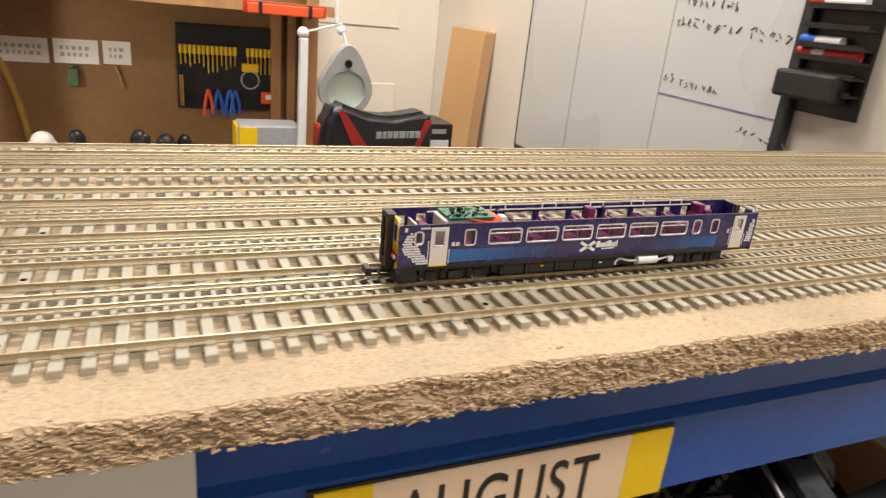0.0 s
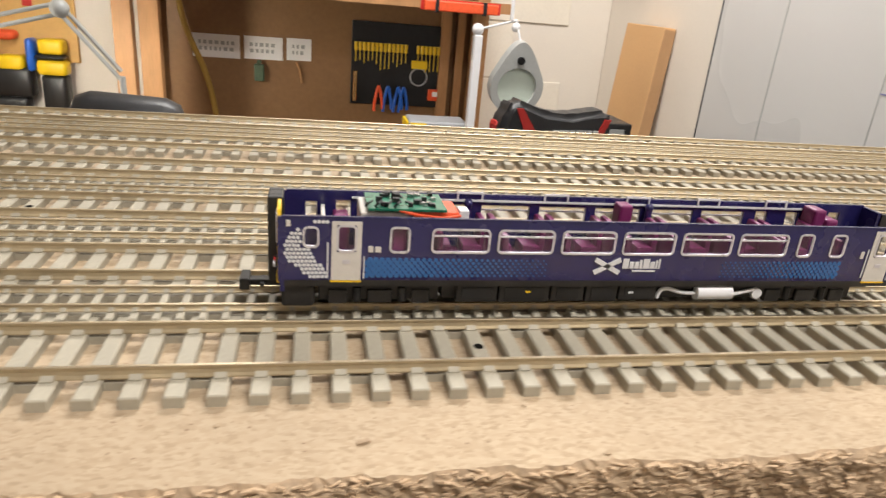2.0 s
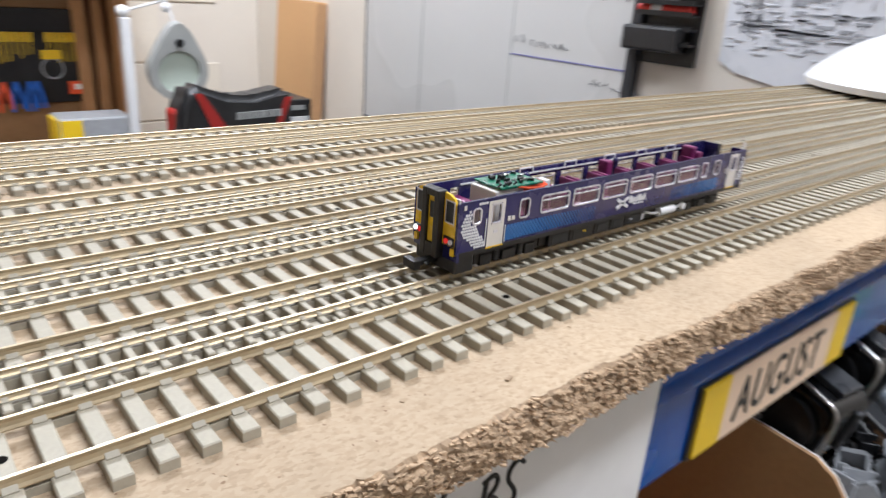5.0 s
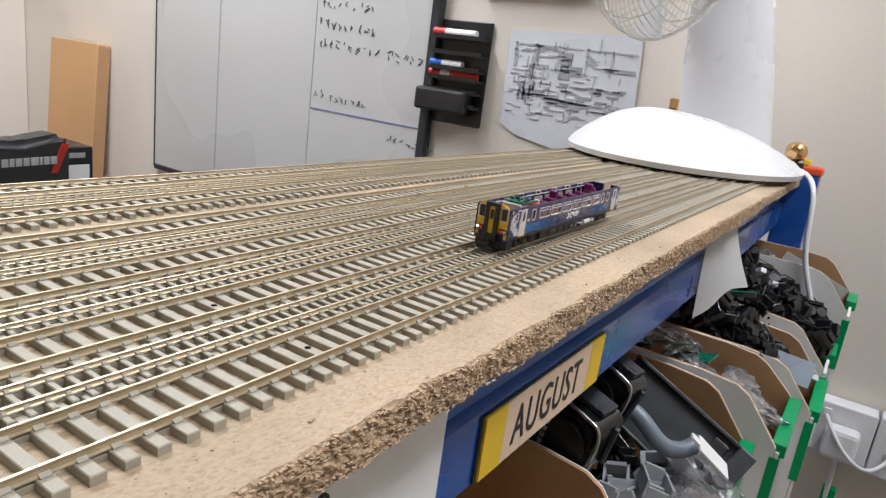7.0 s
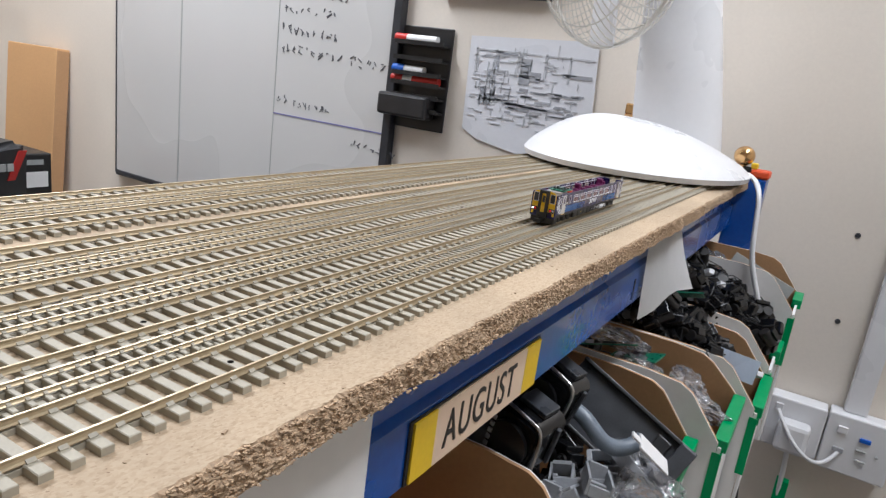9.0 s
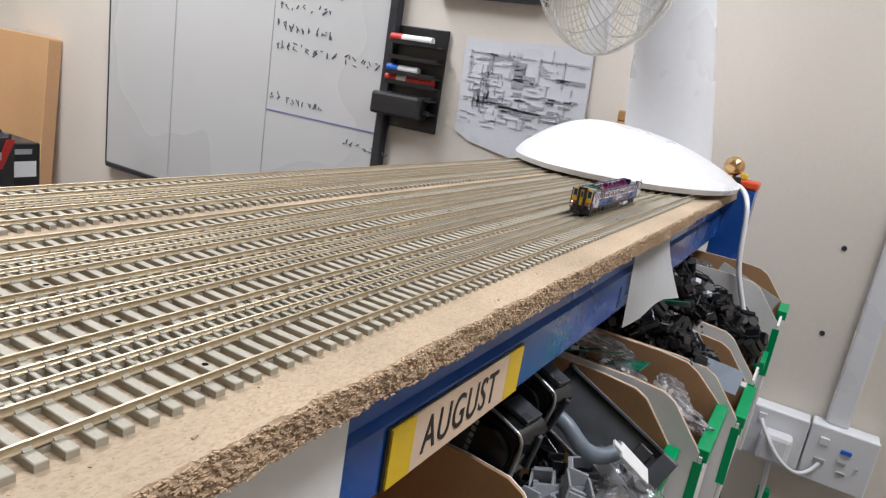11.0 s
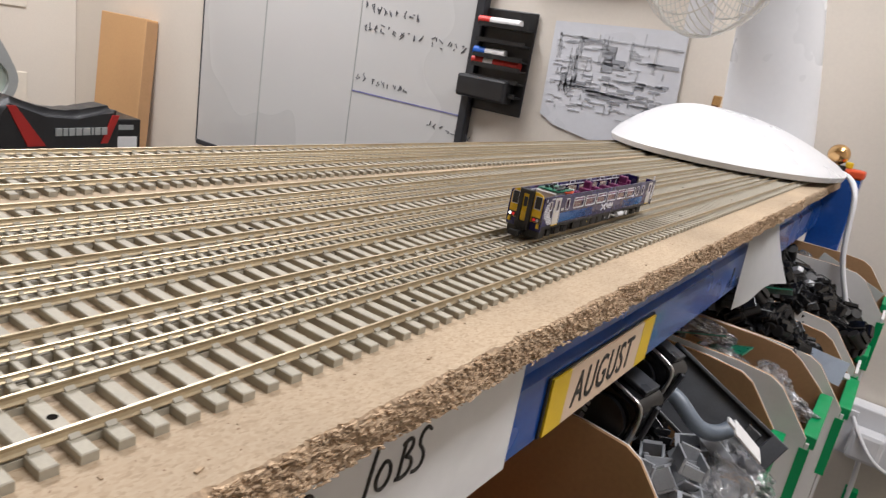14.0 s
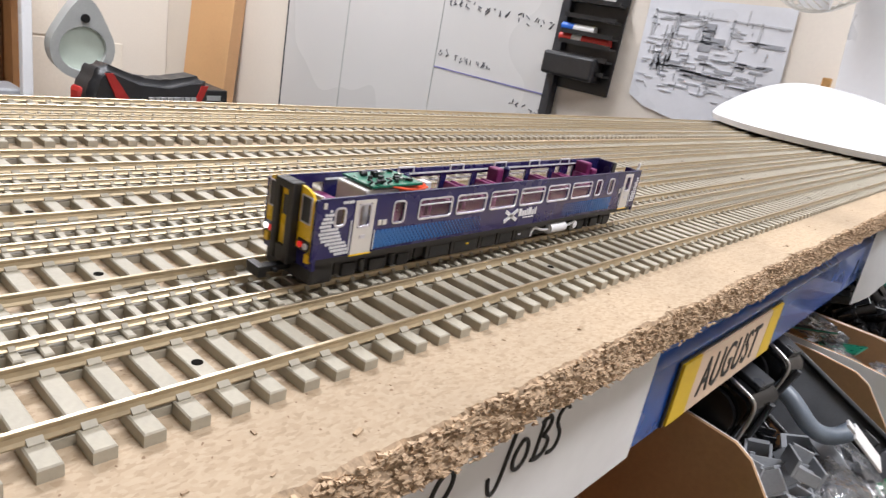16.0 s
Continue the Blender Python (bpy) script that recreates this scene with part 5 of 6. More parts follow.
# sockets, trunking and screws on the end wall
def socket(name, label, y0, y1, z0, z1, extra):
    t = thing(name, label, "socket")
    boxes("box", [(W - 0.032, W, y0, y1, z0, z1)], M["whiteplastic"], t, bevel=0.003)
    boxes("faceplate", [(W - 0.040, W - 0.0322, y0 - 0.001, y1 + 0.001, z0 - 0.001, z1 + 0.001)], M["whiteplastic"], t, bevel=0.003)
    for nm, r, mm in extra:
        boxes(nm, [(W - 0.044, W - 0.0395, *r)], M[mm], t, bevel=0.0008)
    return t


s1 = socket("wall_socket", "white mains socket with a plug and switch", -0.216, -0.13, -0.452, -0.362, [("switch", (-0.152, -0.14, -0.386, -0.372), "whiteplastic")])
plug = thing("plug", "white mains plug in the wall socket", "plug")
boxes("body", [(W - 0.075, W - 0.0405, -0.2, -0.15, -0.444, -0.391)], M["whiteplastic"], plug, bevel=0.008)
socket("usb_socket", "white multi-way socket with a blue connector", -0.318, -0.22, -0.46, -0.36, [("switch", (-0.25, -0.236, -0.39, -0.378), "whiteplastic"), ("usb_port", (-0.285, -0.269, -0.395, -0.388), "bluepen"), ("slot", (-0.252, -0.236, -0.424, -0.416), "greyplastic"), ("slot", (-0.282, -0.268, -0.412, -0.409), "greylamp"), ("slot", (-0.285, -0.271, -0.43, -0.427), "greylamp"), ("screw", (-0.3, -0.296, -0.415, -0.411), "greylamp")])
lead = curve("plug_lead", [(W - 0.06, -0.145, -0.376), (W - 0.085, -0.17, -0.41), (W - 0.085, -0.2, -0.44), (W - 0.06, -0.23, -0.45), (W - 0.042, -0.245, -0.424)], 0.0032, M["whiteplastic"])
tagged(lead, "white charging lead looping between the sockets", "cable")
lead = curve("plug_cable", [(W - 0.06, -0.174, -0.442), (W - 0.05, -0.18, -0.5), (W - 0.04, -0.18, -0.6), (W - 0.03, -0.17, -0.8)], 0.004, M["whiteplastic"])
tagged(lead, "white mains cable running down from the plug", "cable")
lead = curve("black_cable", [(W - 0.03, -0.09, -0.42), (W - 0.02, -0.11, -0.5), (W - 0.02, -0.125, -0.6), (W - 0.02, -0.13, -0.8)], 0.004, M["black"])
tagged(lead, "black cable running down the wall", "cable")
tagged(boxes("green_tag", [(W - 0.052, W - 0.034, -0.191, -0.171, -0.545, -0.505)], M["green"], bevel=0.001), "green tag wrapped on the mains cable", "tag")
tr = tagged(boxes("trunking", [(W - 0.018, W, -0.272, -0.238, -0.359, TOP - 0.01), (W - 0.02, W - 0.018, -0.27, -0.24, -0.359, TOP - 0.01)], M["whiteplastic"], bevel=0.001), "white plastic cable trunking up the wall", "trunking", kind="structure")
for y, z in ((-0.187, -0.072), (-0.194, -0.219)):
    bm = bmesh.new()
    tube(bm, (W + 0.0012, y, z), (W + 0.0035, y, z), 0.0042, 14)
    tagged(part("wall_screw", bm, M["frame"], smooth=40), "dark screw head in the wall", "screw", "screws in the wall")

# cardboard sheet leaning in the corner
M["card_box"] = mat("orange_brown_cardboard", (0.62, 0.37, 0.17), 0.75, var=0.05, scale=4, fine=200, bump=0.1)
card = thing("cardboard_box", "tall flat brown cardboard box leaning against the wall", "cardboard box")
boxes("box", [(-0.022, 0.022, -0.12, 0.12, 0, 0.962)], M["card_box"], card, bevel=0.003)
# thin sheet in a darker cardboard colour over the narrow side
boxes("dark_side", [(-0.0205, 0.0205, -0.1225, -0.1205, 0.01, 0.955)], M["card"], card, "darker narrow side of the box")
card.matrix_basis = pose(1.03, 2.115, FLOOR + 0.003, 0, 4, 5)

# gaming chair
chair = thing("gaming_chair", "black and red gaming chair with winged headrest", "office chair")
CH = pose(0.563, 1.42, -0.052, 0, 0, 8) @ Matrix.Diagonal((0.87, 0.9, 0.87, 1))
pts = [(-0.185, -0.55), (-0.19, -0.22), (-0.175, -0.15), (-0.145, -0.115), (-0.11, -0.128), (-0.05, -0.15), (0.03, -0.157), (0.09, -0.145), (0.145, -0.14), (0.165, -0.17), (0.16, -0.26), (0.17, -0.55)]
bm = bmesh.new()
plate(bm, pts, 0.09, "y")
bmesh.ops.bevel(bm, geom=bm.edges[:], offset=0.018, segments=3, affect="EDGES")
bmesh.ops.transform(bm, matrix=CH, verts=bm.verts)
part("backrest", bm, M["leather"], chair, "black padded backrest", smooth=50)
for pts2, nm in (([(-0.148, -0.14), (-0.128, -0.14), (-0.055, -0.24), (-0.10, -0.24)], "red_panel"), ([(0.128, -0.165), (0.15, -0.165), (0.115, -0.24), (0.095, -0.24)], "red_panel")):
    bm = bmesh.new()
    plate(bm, pts2, 0.004, "y")
    bmesh.ops.transform(bm, matrix=CH @ pose(0, -0.003, 0), verts=bm.verts)
    part(nm, bm, M["redleather"], chair, "red leatherette panel")
bm = bmesh.new()
box(bm, -0.19, -0.15, 0.03, 0.085, -0.5, -0.18, 0.012, CH)
part("side_wing", bm, M["redleather"], chair, "red side wing")
x = -0.03
for w in (0.016, 0.011, 0.015, 0.015, 0.02, 0.006, 0.015, 0.016):
    bm = bmesh.new()
    box(bm, x, x + w, -0.004, 0.0, -0.216, -0.197, 0, CH)
    part("brand_bar", bm, M["greylamp"], chair, "grey embroidered bar")
    x += w + 0.004
bm = bmesh.new()
box(bm, -0.2, 0.2, -0.36, 0.06, -0.58, -0.48, 0.03, CH)
part("seat", bm, M["leather"], chair, smooth=50)
FOOT = pose(0.563, 1.42, 0, 0, 0, 8)
bm = bmesh.new()
tube(bm, FOOT @ Vector((0, -0.15, FLOOR + 0.05)), FOOT @ Vector((0, -0.15, -0.54)), 0.025, 16)
for k in range(5):
    a = radians(72 * k)
    tube(bm, FOOT @ Vector((0, -0.15, FLOOR + 0.08)), FOOT @ Vector((0.28 * math.cos(a), -0.15 + 0.28 * math.sin(a), FLOOR + 0.05)), 0.02, 8)
    ball(bm, FOOT @ Vector((0.28 * math.cos(a), -0.15 + 0.28 * math.sin(a), FLOOR + 0.028)), 0.028)
part("pedestal", bm, M["black"], chair)
bx = thing("parcel_box", "black box with a white label behind the chair", "box")
boxes("box", [(0.69, 0.772, 1.48, 1.62, -0.5, -0.212)], M["black"], bx, bevel=0.003)
boxes("label", [(0.705, 0.762, 1.4785, 1.4798, -0.292, -0.255)], M["paper"], bx, "white label")
boxes("label", [(0.712, 0.752, 1.4785, 1.4798, -0.238, -0.226)], M["greylamp"], bx, "pale printed strip")
st = tagged(boxes("parcel_stand", [(0.67, 0.8, 1.46, 1.64, FLOOR, -0.502)], M["card"], bevel=0.004), "brown cardboard carton under the black box", "cardboard box")

# magnifier lamp
mag = thing("magnifier_lamp", "grey magnifying lamp with round lens on a jointed arm", "magnifier lamp")
MG = pose(0.592, 1.95, -0.195, 8, 0, 0)
bm = bmesh.new()
N = 48
out, inn = [], []
for k in range(N):
    a = 2 * math.pi * k / N
    r = 0.085 + 0.055 * max(0, math.sin(a)) ** 5
    out.append((r * math.cos(a) * (1 - 0.35 * max(0, math.sin(a)) ** 4), r * math.sin(a)))
    inn.append((0.062 * math.cos(a), 0.062 * math.sin(a)))
q = [[bm.verts.new(MG @ Vector((x, y, z))) for x, z in p] for y in (-0.02, 0.02) for p in (out, inn)]
for k in range(N):
    m = (k + 1) % N
    bm.faces.new((q[0][k], q[0][m], q[1][m], q[1][k]))
    bm.faces.new((q[2][k], q[2][m], q[3][m], q[3][k]))
    bm.faces.new((q[0][k], q[0][m], q[2][m], q[2][k]))
    bm.faces.new((q[1][k], q[1][m], q[3][m], q[3][k]))
bmesh.ops.recalc_face_normals(bm, faces=bm.faces)
part("head_ring", bm, M["greylamp"], mag, "grey lamp head", smooth=40)
bm = bmesh.new()
tube(bm, MG @ Vector((0, -0.006, 0)), MG @ Vector((0, 0.006, 0)), 0.0625, 40)
part("lens", bm, M["lens"], mag, "pale green lens")
bm = bmesh.new()
tube(bm, MG @ Vector((0, -0.024, 0.085)), MG @ Vector((0, -0.019, 0.085)), 0.012, 16)
part("switch", bm, M["black"], mag)
bm = bmesh.new()
wire(bm, [MG @ Vector((0, 0, 0.12)), Vector((0.575, 1.96, 0.0)), Vector((0.46, 1.97, -0.035)), Vector((0.462, 1.97, -0.4))], 0.0035, 8)
ball(bm, (0.46, 1.97, -0.035), 0.018)
ball(bm, (0.575, 1.96, -0.02), 0.014)
part("arm", bm, M["whiteplastic"], mag, "white jointed arm")
bm = bmesh.new()
wire(bm, [(0.56, 1.96, 0.0), (0.552, 1.97, 0.3)], 0.006, 8)
part("arm", bm, M["whiteplastic"], mag, "white jointed arm")
boxes("post", [(0.449, 0.475, 1.955, 1.985, FLOOR, -0.05)], M["whiteplastic"], mag, bevel=0.004)

# wooden workbench against the back wall
bench = thing("workbench", "brown wooden workbench with back panel and overhead shelf", "workbench")
boxes("back_panel", [(-0.6, 0.56, 2.495, 2.51, -0.55, 0.08)], M["ply"], bench, "brown hardboard back")
boxes("side_post", [(0.555, 0.60, 2.40, 2.505, FLOOR, 0.30)], M["timber"], bench, "pine upright")
boxes("side_post", [(-0.63, -0.575, 2.17, 2.215, FLOOR, 0.30)], M["timber"], bench, "pine upright", bevel=0.002)
boxes("side_post", [(-0.56, -0.50, 2.19, 2.235, FLOOR, 0.30)], M["timber"], bench, "pine upright", bevel=0.002)
boxes("side_post", [(-0.6, -0.56, 2.44, 2.494, FLOOR, 0.30)], M["timber"], bench, "pine upright")
boxes("overhead_shelf", [(-0.63, 0.6, 2.12, 2.494, 0.012, 0.034)], M["ply"], bench, "brown overhead shelf")
boxes("shelf_edge", [(-0.63, 0.6, 2.108, 2.1195, 0.010, 0.042)], M["timber"], bench, "pine shelf lipping")
boxes("worktop", [(-0.63, 0.6, 1.95, 2.494, -0.58, -0.552)], M["ply"], bench, "brown worktop", bevel=0.003)
boxes("brace", [(0.44, 0.475, 2.455, 2.494, -0.552, 0.01), (0.5, 0.53, 2.465, 2.494, -0.552, 0.01)], M["timber"], bench)

tools = thing("tool_board", "black tool board with a row of yellow-handled tools", "tool board")
boxes("board", [(0.11, 0.48, 2.478, 2.4945, -0.362, -0.062)], M["black"], tools, bevel=0.002)
rng = random.Random(4)
for k in range(22):
    x = 0.125 + 0.0155 * k
    if 0.325 < x < 0.345:
        continue
    bm = bmesh.new()
    tube(bm, (x, 2.47, -0.165), (x, 2.47, -0.135), 0.0065, 10)
    tube(bm, (x, 2.47, -0.165 - rng.uniform(0.03, 0.07)), (x, 2.47, -0.165), 0.002, 6)
    part("screwdriver", bm, [M["yellow"]], tools, "yellow-handled tool", smooth=40)
boxes("yellow_case", [(0.335, 0.395, 2.465, 2.4775, -0.22, -0.19)], M["yellow"], tools, bevel=0.003)
boxes("orange_case", [(0.405, 0.465, 2.46, 2.4775, -0.335, -0.292)], M["orange"], tools, "orange case", bevel=0.004)
boxes("case_label", [(0.42, 0.45, 2.4585, 2.4598, -0.318, -0.3)], M["paper"], tools)
for x, mm in ((0.215, "orange"), (0.25, "bluepen"), (0.29, "bluepen"), (0.31, "bluepen")):
    curve("plier_handle", [(x, 2.468, -0.29), (x - 0.014, 2.462, -0.33), (x - 0.016, 2.462, -0.385)], 0.006, M[mm], tools)
    curve("plier_handle", [(x, 2.468, -0.29), (x + 0.014, 2.462, -0.33), (x + 0.016, 2.462, -0.375)], 0.006, M[mm], tools)
bm = bmesh.new()
tube(bm, (0.125, 2.468, -0.35), (0.125, 2.468, -0.24), 0.008, 10)
part("copper_tool", bm, M["brass"], tools, smooth=40)
bm = bmesh.new()
tube(bm, (0.45, 2.468, -0.23), (0.45, 2.468, -0.115), 0.007, 10)
part("blue_tool", bm, M["bluepen"], tools, smooth=40)
bm = bmesh.new()
for k in range(20):
    a, b = 2 * math.pi * k / 20, 2 * math.pi * (k + 1) / 20
    tube(bm, (0.365 + 0.032 * math.cos(a), 2.472, -0.25 + 0.032 * math.sin(a)), (0.365 + 0.032 * math.cos(b), 2.472, -0.25 + 0.032 * math.sin(b)), 0.003, 6)
part("cable_ring", bm, M["greyplastic"], tools)

for x0, x1, z0, z1 in ((-0.452, -0.29, -0.227, -0.146), (-0.275, -0.139, -0.224, -0.144), (-0.125, -0.037, -0.22, -0.142)):
    n = thing("paper_notice", "white paper notice with illegible grey writing on the bench back", "notice", "notices on the bench back")
    boxes("sheet", [(x0, x1, 2.492, 2.4945, z0, z1)], M["paper"], n)
    rows = []
    for r in range(2):
        x = x0 + 0.02
        while x < x1 - 0.03:
            w = rng.uniform(0.006, 0.014)
            rows.append((x, x + w, 2.4912, 2.4918, z1 - 0.035 - 0.022 * r, z1 - 0.022 - 0.022 * r))
            x += w + 0.008
    tagged(boxes("writing", rows, M["greylamp"], n), kind="stuff")

lev = thing("spirit_level", "bright orange spirit level on the overhead shelf edge", "spirit level")
boxes("body", [(0.31, 0.55, 2.09, 2.106, 0.004, 0.036)], M["orange"], lev, bevel=0.004)
for x in (0.345, 0.50):
    boxes("strap", [(x, x + 0.011, 2.086, 2.108, 0.0, 0.04)], M["black"], lev)
boxes("bracket", [(0.3, 0.56, 2.1062, 2.1078, 0.005, 0.04)], M["red"], lev)
M["dull_yellow"] = mat("faded_yellow_rubber", (0.42, 0.27, 0.05), 0.6, var=0.12, scale=20)
hose = curve("yellow_hose", [(-0.49, 2.47, 0.0), (-0.48, 2.46, -0.12), (-0.42, 2.45, -0.22), (-0.38, 2.45, -0.35), (-0.36, 2.44, -0.55)], 0.010, M["dull_yellow"])
tagged(hose, "yellow air hose hanging on the bench back", "hose")
hook = tagged(boxes("green_tool", [(-0.24, -0.205, 2.47, 2.494, -0.30, -0.24), (-0.23, -0.215, 2.472, 2.494, -0.24, -0.225)], mat("dull_green", (0.1, 0.15, 0.09), 0.5, var=0.2), bevel=0.004), "dull green clip tool hanging on the bench back", "tool")
cr = curve("dark_cord", [(-0.09, 2.485, -0.225), (-0.075, 2.485, -0.26), (-0.07, 2.485, -0.3)], 0.004, M["timber"])
tagged(cr, "thin brown cord hanging below a notice", "cord")
crate = thing("parts_tray", "grey plastic tray with a yellow end on the bench", "tray")
boxes("tray", [(0.27, 0.46, 1.98, 2.1, -0.551, -0.325)], M["greyplastic"], crate, bevel=0.006)
boxes("yellow_end", [(0.262, 0.2695, 1.99, 2.09, -0.54, -0.33)], M["yellow"], crate)
boxes("yellow_front", [(0.272, 0.325, 1.975, 1.9795, -0.54, -0.33)], M["yellow"], crate)
for x, y, r, h, mm in ((-0.2, 2.2, 0.03, 0.14, "black"), (-0.02, 2.25, 0.035, 0.13, "leather"), (0.06, 2.22, 0.04, 0.12, "under"), (0.12, 2.25, 0.03, 0.12, "black"), (-0.3, 2.24, 0.05, 0.11, "cream"), (0.0, 2.1, 0.02, 0.16, "under")):
    bm = bmesh.new()
    tube(bm, (x, y, -0.5515), (x, y, -0.552 + h), r, 16, r * 0.8)
    ball(bm, (x, y, -0.552 + h), r * 0.7)
    tagged(part("bench_tool", bm, M[mm], smooth=40), "dark hand tool standing on the bench", "tool", "tools on the bench")

# lit corner with tools to the far side of the bench
M["ochre"] = mat("ochre_pegboard", (0.62, 0.38, 0.12), 0.6, var=0.06, scale=6)
pegs = thing("pegboard", "ochre pegboard hung with yellow and black power tools", "tool board")
boxes("board", [(-1.75, -0.84, BACK - 0.02, BACK - 0.003, -0.28, 0.3)], M["ochre"], pegs)
for x0, x1, z0, z1, mm in ((-1.22, -1.1, -0.26, -0.2, "black"), (-1.2, -1.12, -0.225, -0.19, "yellow"), (-1.08, -1.0, -0.31, -0.26, "yellow"), (-1.1, -1.02, -0.21, -0.18, "orange"), (-1.1, -0.98, -0.40, -0.3, "black"), (-0.99, -0.965, -0.31, -0.2, "bluepen"), (-0.95, -0.87, -0.25, -0.2, "yellow"), (-0.96, -0.865, -0.32, -0.27, "yellow"), (-0.95, -0.87, -0.46, -0.32, "black"), (-1.3, -1.27, -0.3, -0.2, "yellow"), (-1.16, -1.11, -0.32, -0.28, "orange"), (-1.2, -1.0, -0.46, -0.40, "black"), (-0.965, -0.87, -0.27, -0.25, "black")):
    p = thing("power_tool", "yellow and black hand power tool on the pegboard", "power tool", "tools on the pegboard")
    boxes("casing", [(x0, x1, BACK - 0.09, BACK - 0.022, z0, z1)], M[mm], p, bevel=0.012, smooth=50)
bn = tagged(boxes("side_bench", [(-1.9, -0.84, 2.0, BACK - 0.095, -0.5, -0.46)], M["ply"], bevel=0.003), "brown side bench below the pegboard", "workbench")
for x in (-1.25, -1.12, -1.06):
    boxes("poster_sheet", [(x - 0.04, x + 0.04, BACK - 0.024, BACK - 0.0205, -0.06, 0.06)], M["paper"], pegs)
boxes("wall_sheet", [(-1.0, -0.97, BACK - 0.024, BACK - 0.0205, -0.1, -0.06)], M["red"], pegs)
dl = thing("desk_lamp", "grey anglepoise desk lamp, switched on", "desk lamp")
bm = bmesh.new()
for dz in (-0.012, 0.012):
    tube(bm, (-0.94, 1.7, -0.135 + dz), (-0.62, 1.7, -0.047 + dz), 0.005, 8)
    tube(bm, (-0.62, 1.7, -0.047 + dz), (-0.5, 1.72, -0.2 + dz), 0.005, 8)
part("arm", bm, M["greylamp"], dl, "grey sprung arm")
for c, r in (((-0.62, 1.7, -0.047), 0.022), ((-0.94, 1.7, -0.135), 0.03)):
    bm = bmesh.new()
    ball(bm, c, r)
    part("joint", bm, M["greylamp"], dl, smooth=50)
bm = bmesh.new()
tube(bm, (-0.5, 1.72, -0.2), (-0.49, 1.72, -0.5), 0.008, 8)
part("pole", bm, M["greylamp"], dl, smooth=40)
bm = bmesh.new()
tube(bm, (-0.96, 1.7, -0.09), (-1.03, 1.72, 0.02), 0.08, 28, 0.03)
part("shade", bm, M["whiteplastic"], dl, "white lamp shade", smooth=40)
M["tube_glow"] = mat("lit_tube", (1.0, 0.95, 0.85), 0.4, var=0, glow=9.0)
bm = bmesh.new()
tube(bm, (-0.9585, 1.699, -0.0935), (-0.96, 1.7, -0.0915), 0.074, 28)
part("diffuser", bm, M["tube_glow"], dl, "glowing lamp opening")
mon = thing("test_set", "pale grey instrument case on the side bench", "instrument")
boxes("case", [(-0.97, -0.80, 1.56, 1.72, -0.46, -0.17)], M["greyplastic"], mon, bevel=0.006)
boxes("lit_edge", [(-0.79, -0.782, 1.56, 1.7, -0.3, -0.18)], M["paper"], mon)
boxes("panel", [(-0.95, -0.83, 1.555, 1.5595, -0.3, -0.2)], M["frame"], mon)
tagged(boxes("instrument_stand", [(-0.99, -0.78, 1.54, 1.74, FLOOR, -0.462)], M["card"], bevel=0.004), "brown stand under the instrument case", "stand")
arm = thing("office_chair", "dark leather office chair back behind the shelf", "office chair")
bm = bmesh.new()
box(bm, -0.397, -0.225, 1.0, 1.07, -0.6, -0.143, 0.03, pose(0, 0, 0, 0, 3, 0))
part("backrest", bm, M["leather"], arm, "black leather back", smooth=50)
bm = bmesh.new()
box(bm, -0.45, -0.15, 0.68, 1.08, -0.66, -0.58, 0.03)
part("seat", bm, M["leather"], arm, smooth=50)
bm = bmesh.new()
tube(bm, (-0.3, 0.88, FLOOR + 0.04), (-0.3, 0.88, -0.65), 0.025, 14)
for k in range(5):
    a = radians(72 * k + 10)
    tube(bm, (-0.3, 0.88, FLOOR + 0.07), (-0.3 + 0.26 * math.cos(a), 0.88 + 0.26 * math.sin(a), FLOOR + 0.03), 0.018, 8)
part("pedestal", bm, M["black"], arm)

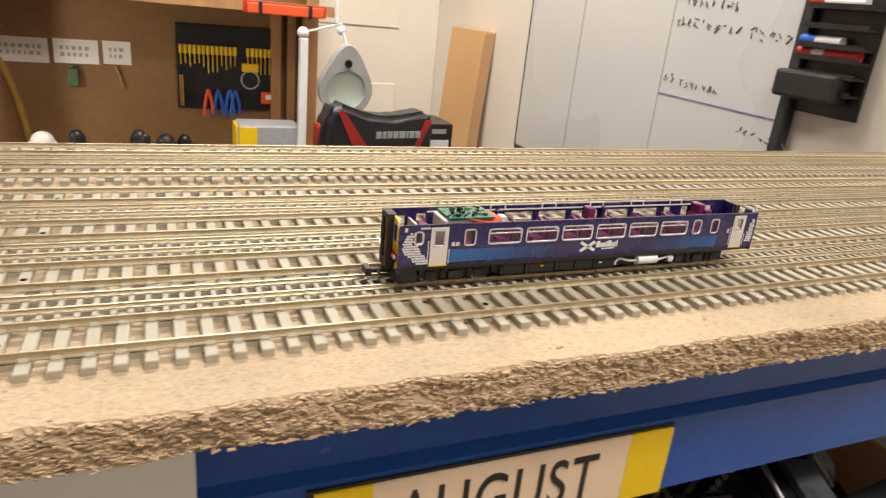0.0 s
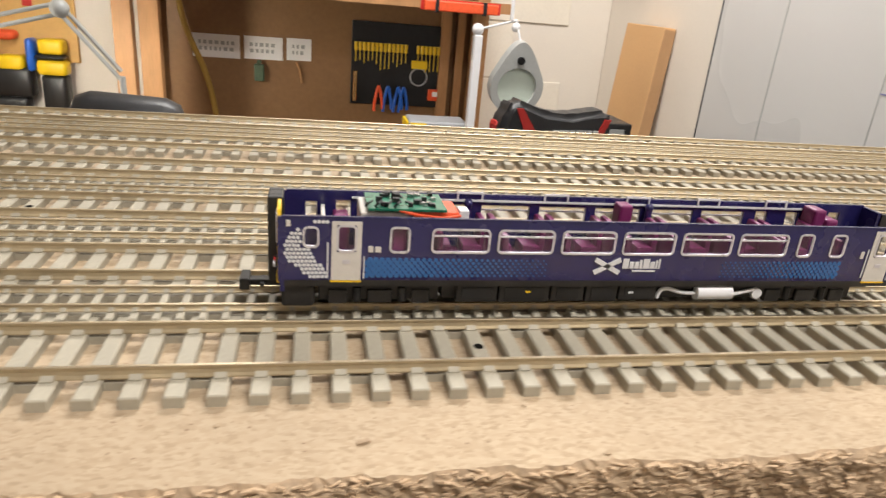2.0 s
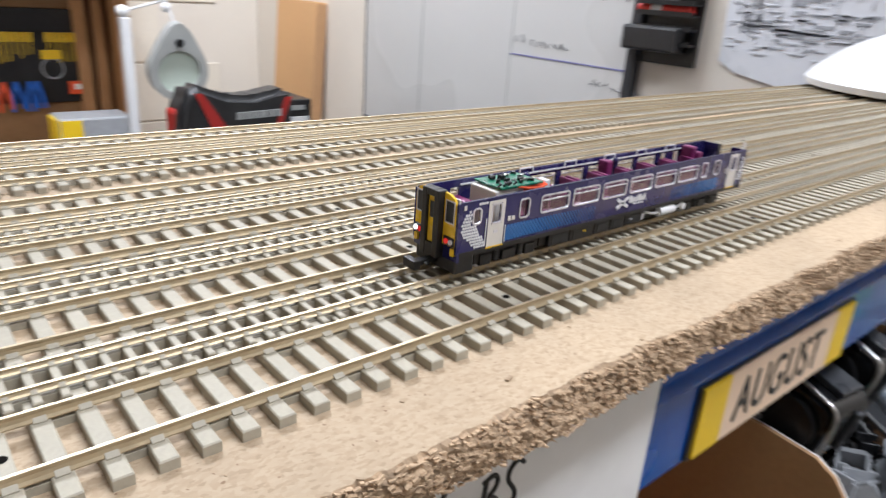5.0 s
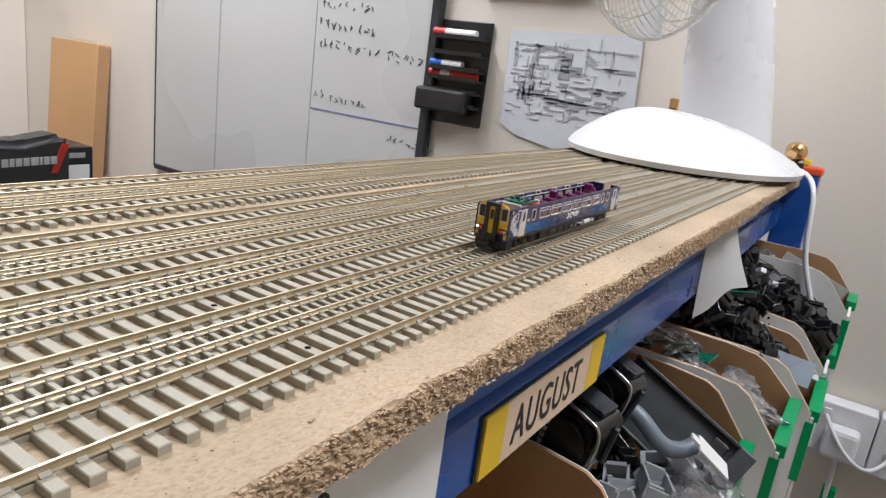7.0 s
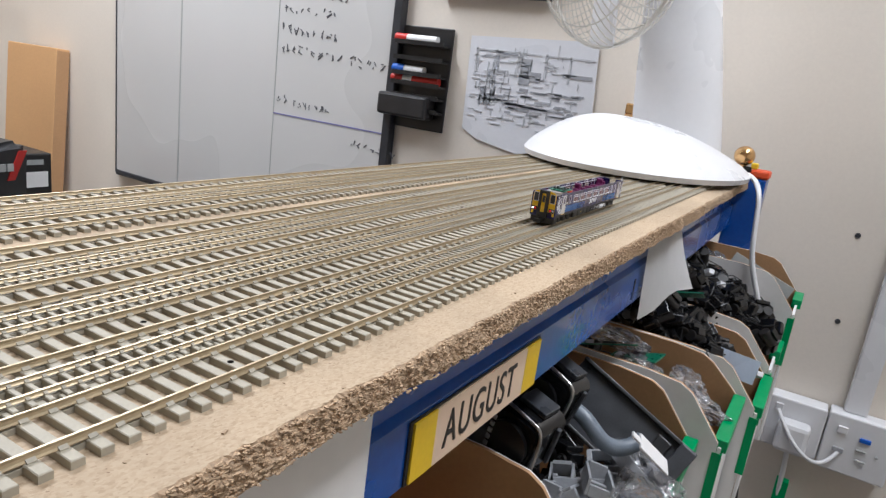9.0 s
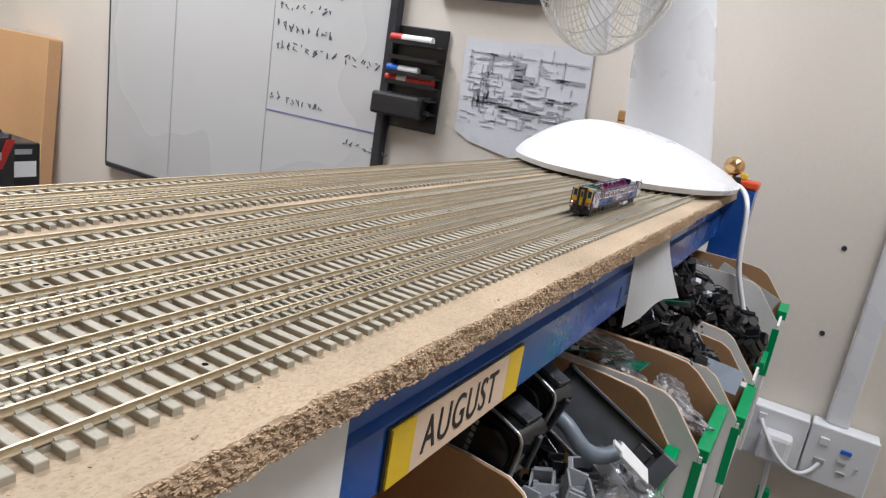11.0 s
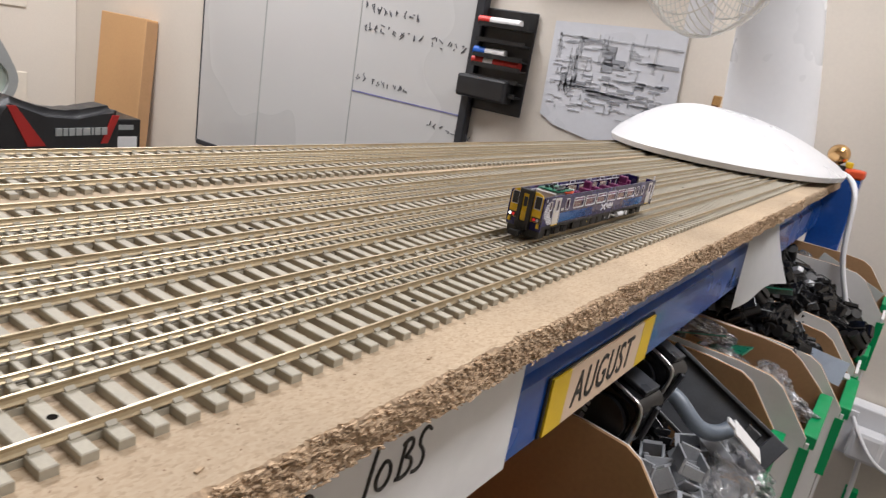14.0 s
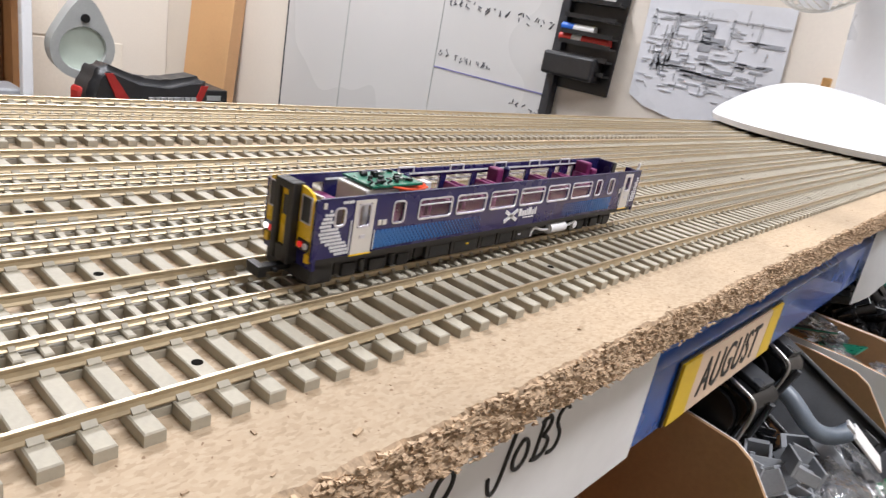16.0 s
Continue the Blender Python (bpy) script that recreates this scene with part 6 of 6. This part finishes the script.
# black plastic stand on the tracks
stand = thing("model_pier", "small black plastic trestle standing on the tracks", "model trestle")
for x, y in ((-0.2005, 0.148), (-0.189, 0.148), (-0.2005, 0.172), (-0.189, 0.172)):
    sx, sy = (-1 if x < -0.195 else 1), (-1 if y < 0.16 else 1)
    bm = bmesh.new()
    tube(bm, (x + 0.0022 * sx, y + 0.0018 * sy, RAILS), (x, y, 0.0205), 0.0013, 4, 0.0023)
    box(bm, x + 0.0022 * sx - 0.002, x + 0.0022 * sx + 0.002, y + 0.0018 * sy - 0.002, y + 0.0018 * sy + 0.002, RAILS, RAILS + 0.0016)
    part("leg", bm, M["black"], stand)
boxes("crossbar", [(-0.2025, -0.187, 0.1465, 0.1495, 0.0195, 0.024), (-0.2025, -0.187, 0.1705, 0.1735, 0.0195, 0.024), (-0.203, -0.199, 0.1495, 0.1705, 0.0195, 0.024), (-0.1905, -0.187, 0.1495, 0.1705, 0.0195, 0.0235)], M["black"], stand, bevel=0.0004)
for y in (0.1468, 0.1718):
    boxes("tie", [(-0.2, -0.1895, y, y + 0.0014, 0.008, 0.0098)], M["black"], stand)
stand.location = (-0.008, 0.0, 0.0)

# ceiling light fittings
for nm, x, y in (("ceiling_light", 0.5, -0.55), ("ceiling_light", 0.38, 1.35)):
    t = thing(nm, "long white ceiling light fitting", "ceiling light", "ceiling lights")
    boxes("housing", [(x - 0.61, x + 0.61, y - 0.16, y + 0.16, 1.43, TOP)], M["whiteplastic"], t)


def motions():
    xs = [(0, 0.1097), (0.5, 0.0717), (1, 0.0325), (1.5, -0.0023), (2, -0.0395), (2.5, -0.0735), (3, -0.1098), (3.2, -0.118), (3.5, -0.121), (3.8, -0.102), (5.5, 0.0277), (6, 0.0642), (6.5, 0.1032), (7, 0.1424), (7.5, 0.18), (8, 0.2165), (8.5, 0.2545), (9, 0.291), (9.2, 0.3055), (10, 0.3625), (10.7, 0.3945), (11.1, 0.3945), (11.5, 0.3685), (12, 0.3215), (12.5, 0.267), (13, 0.2135), (13.5, 0.1595), (14, 0.107), (14.5, 0.054), (15, 0.0005), (15.5, -0.0507), (16, -0.0807)]
    walk(train, [(t, pose(x, 0.029, RAILS)) for t, x in xs])


motions()
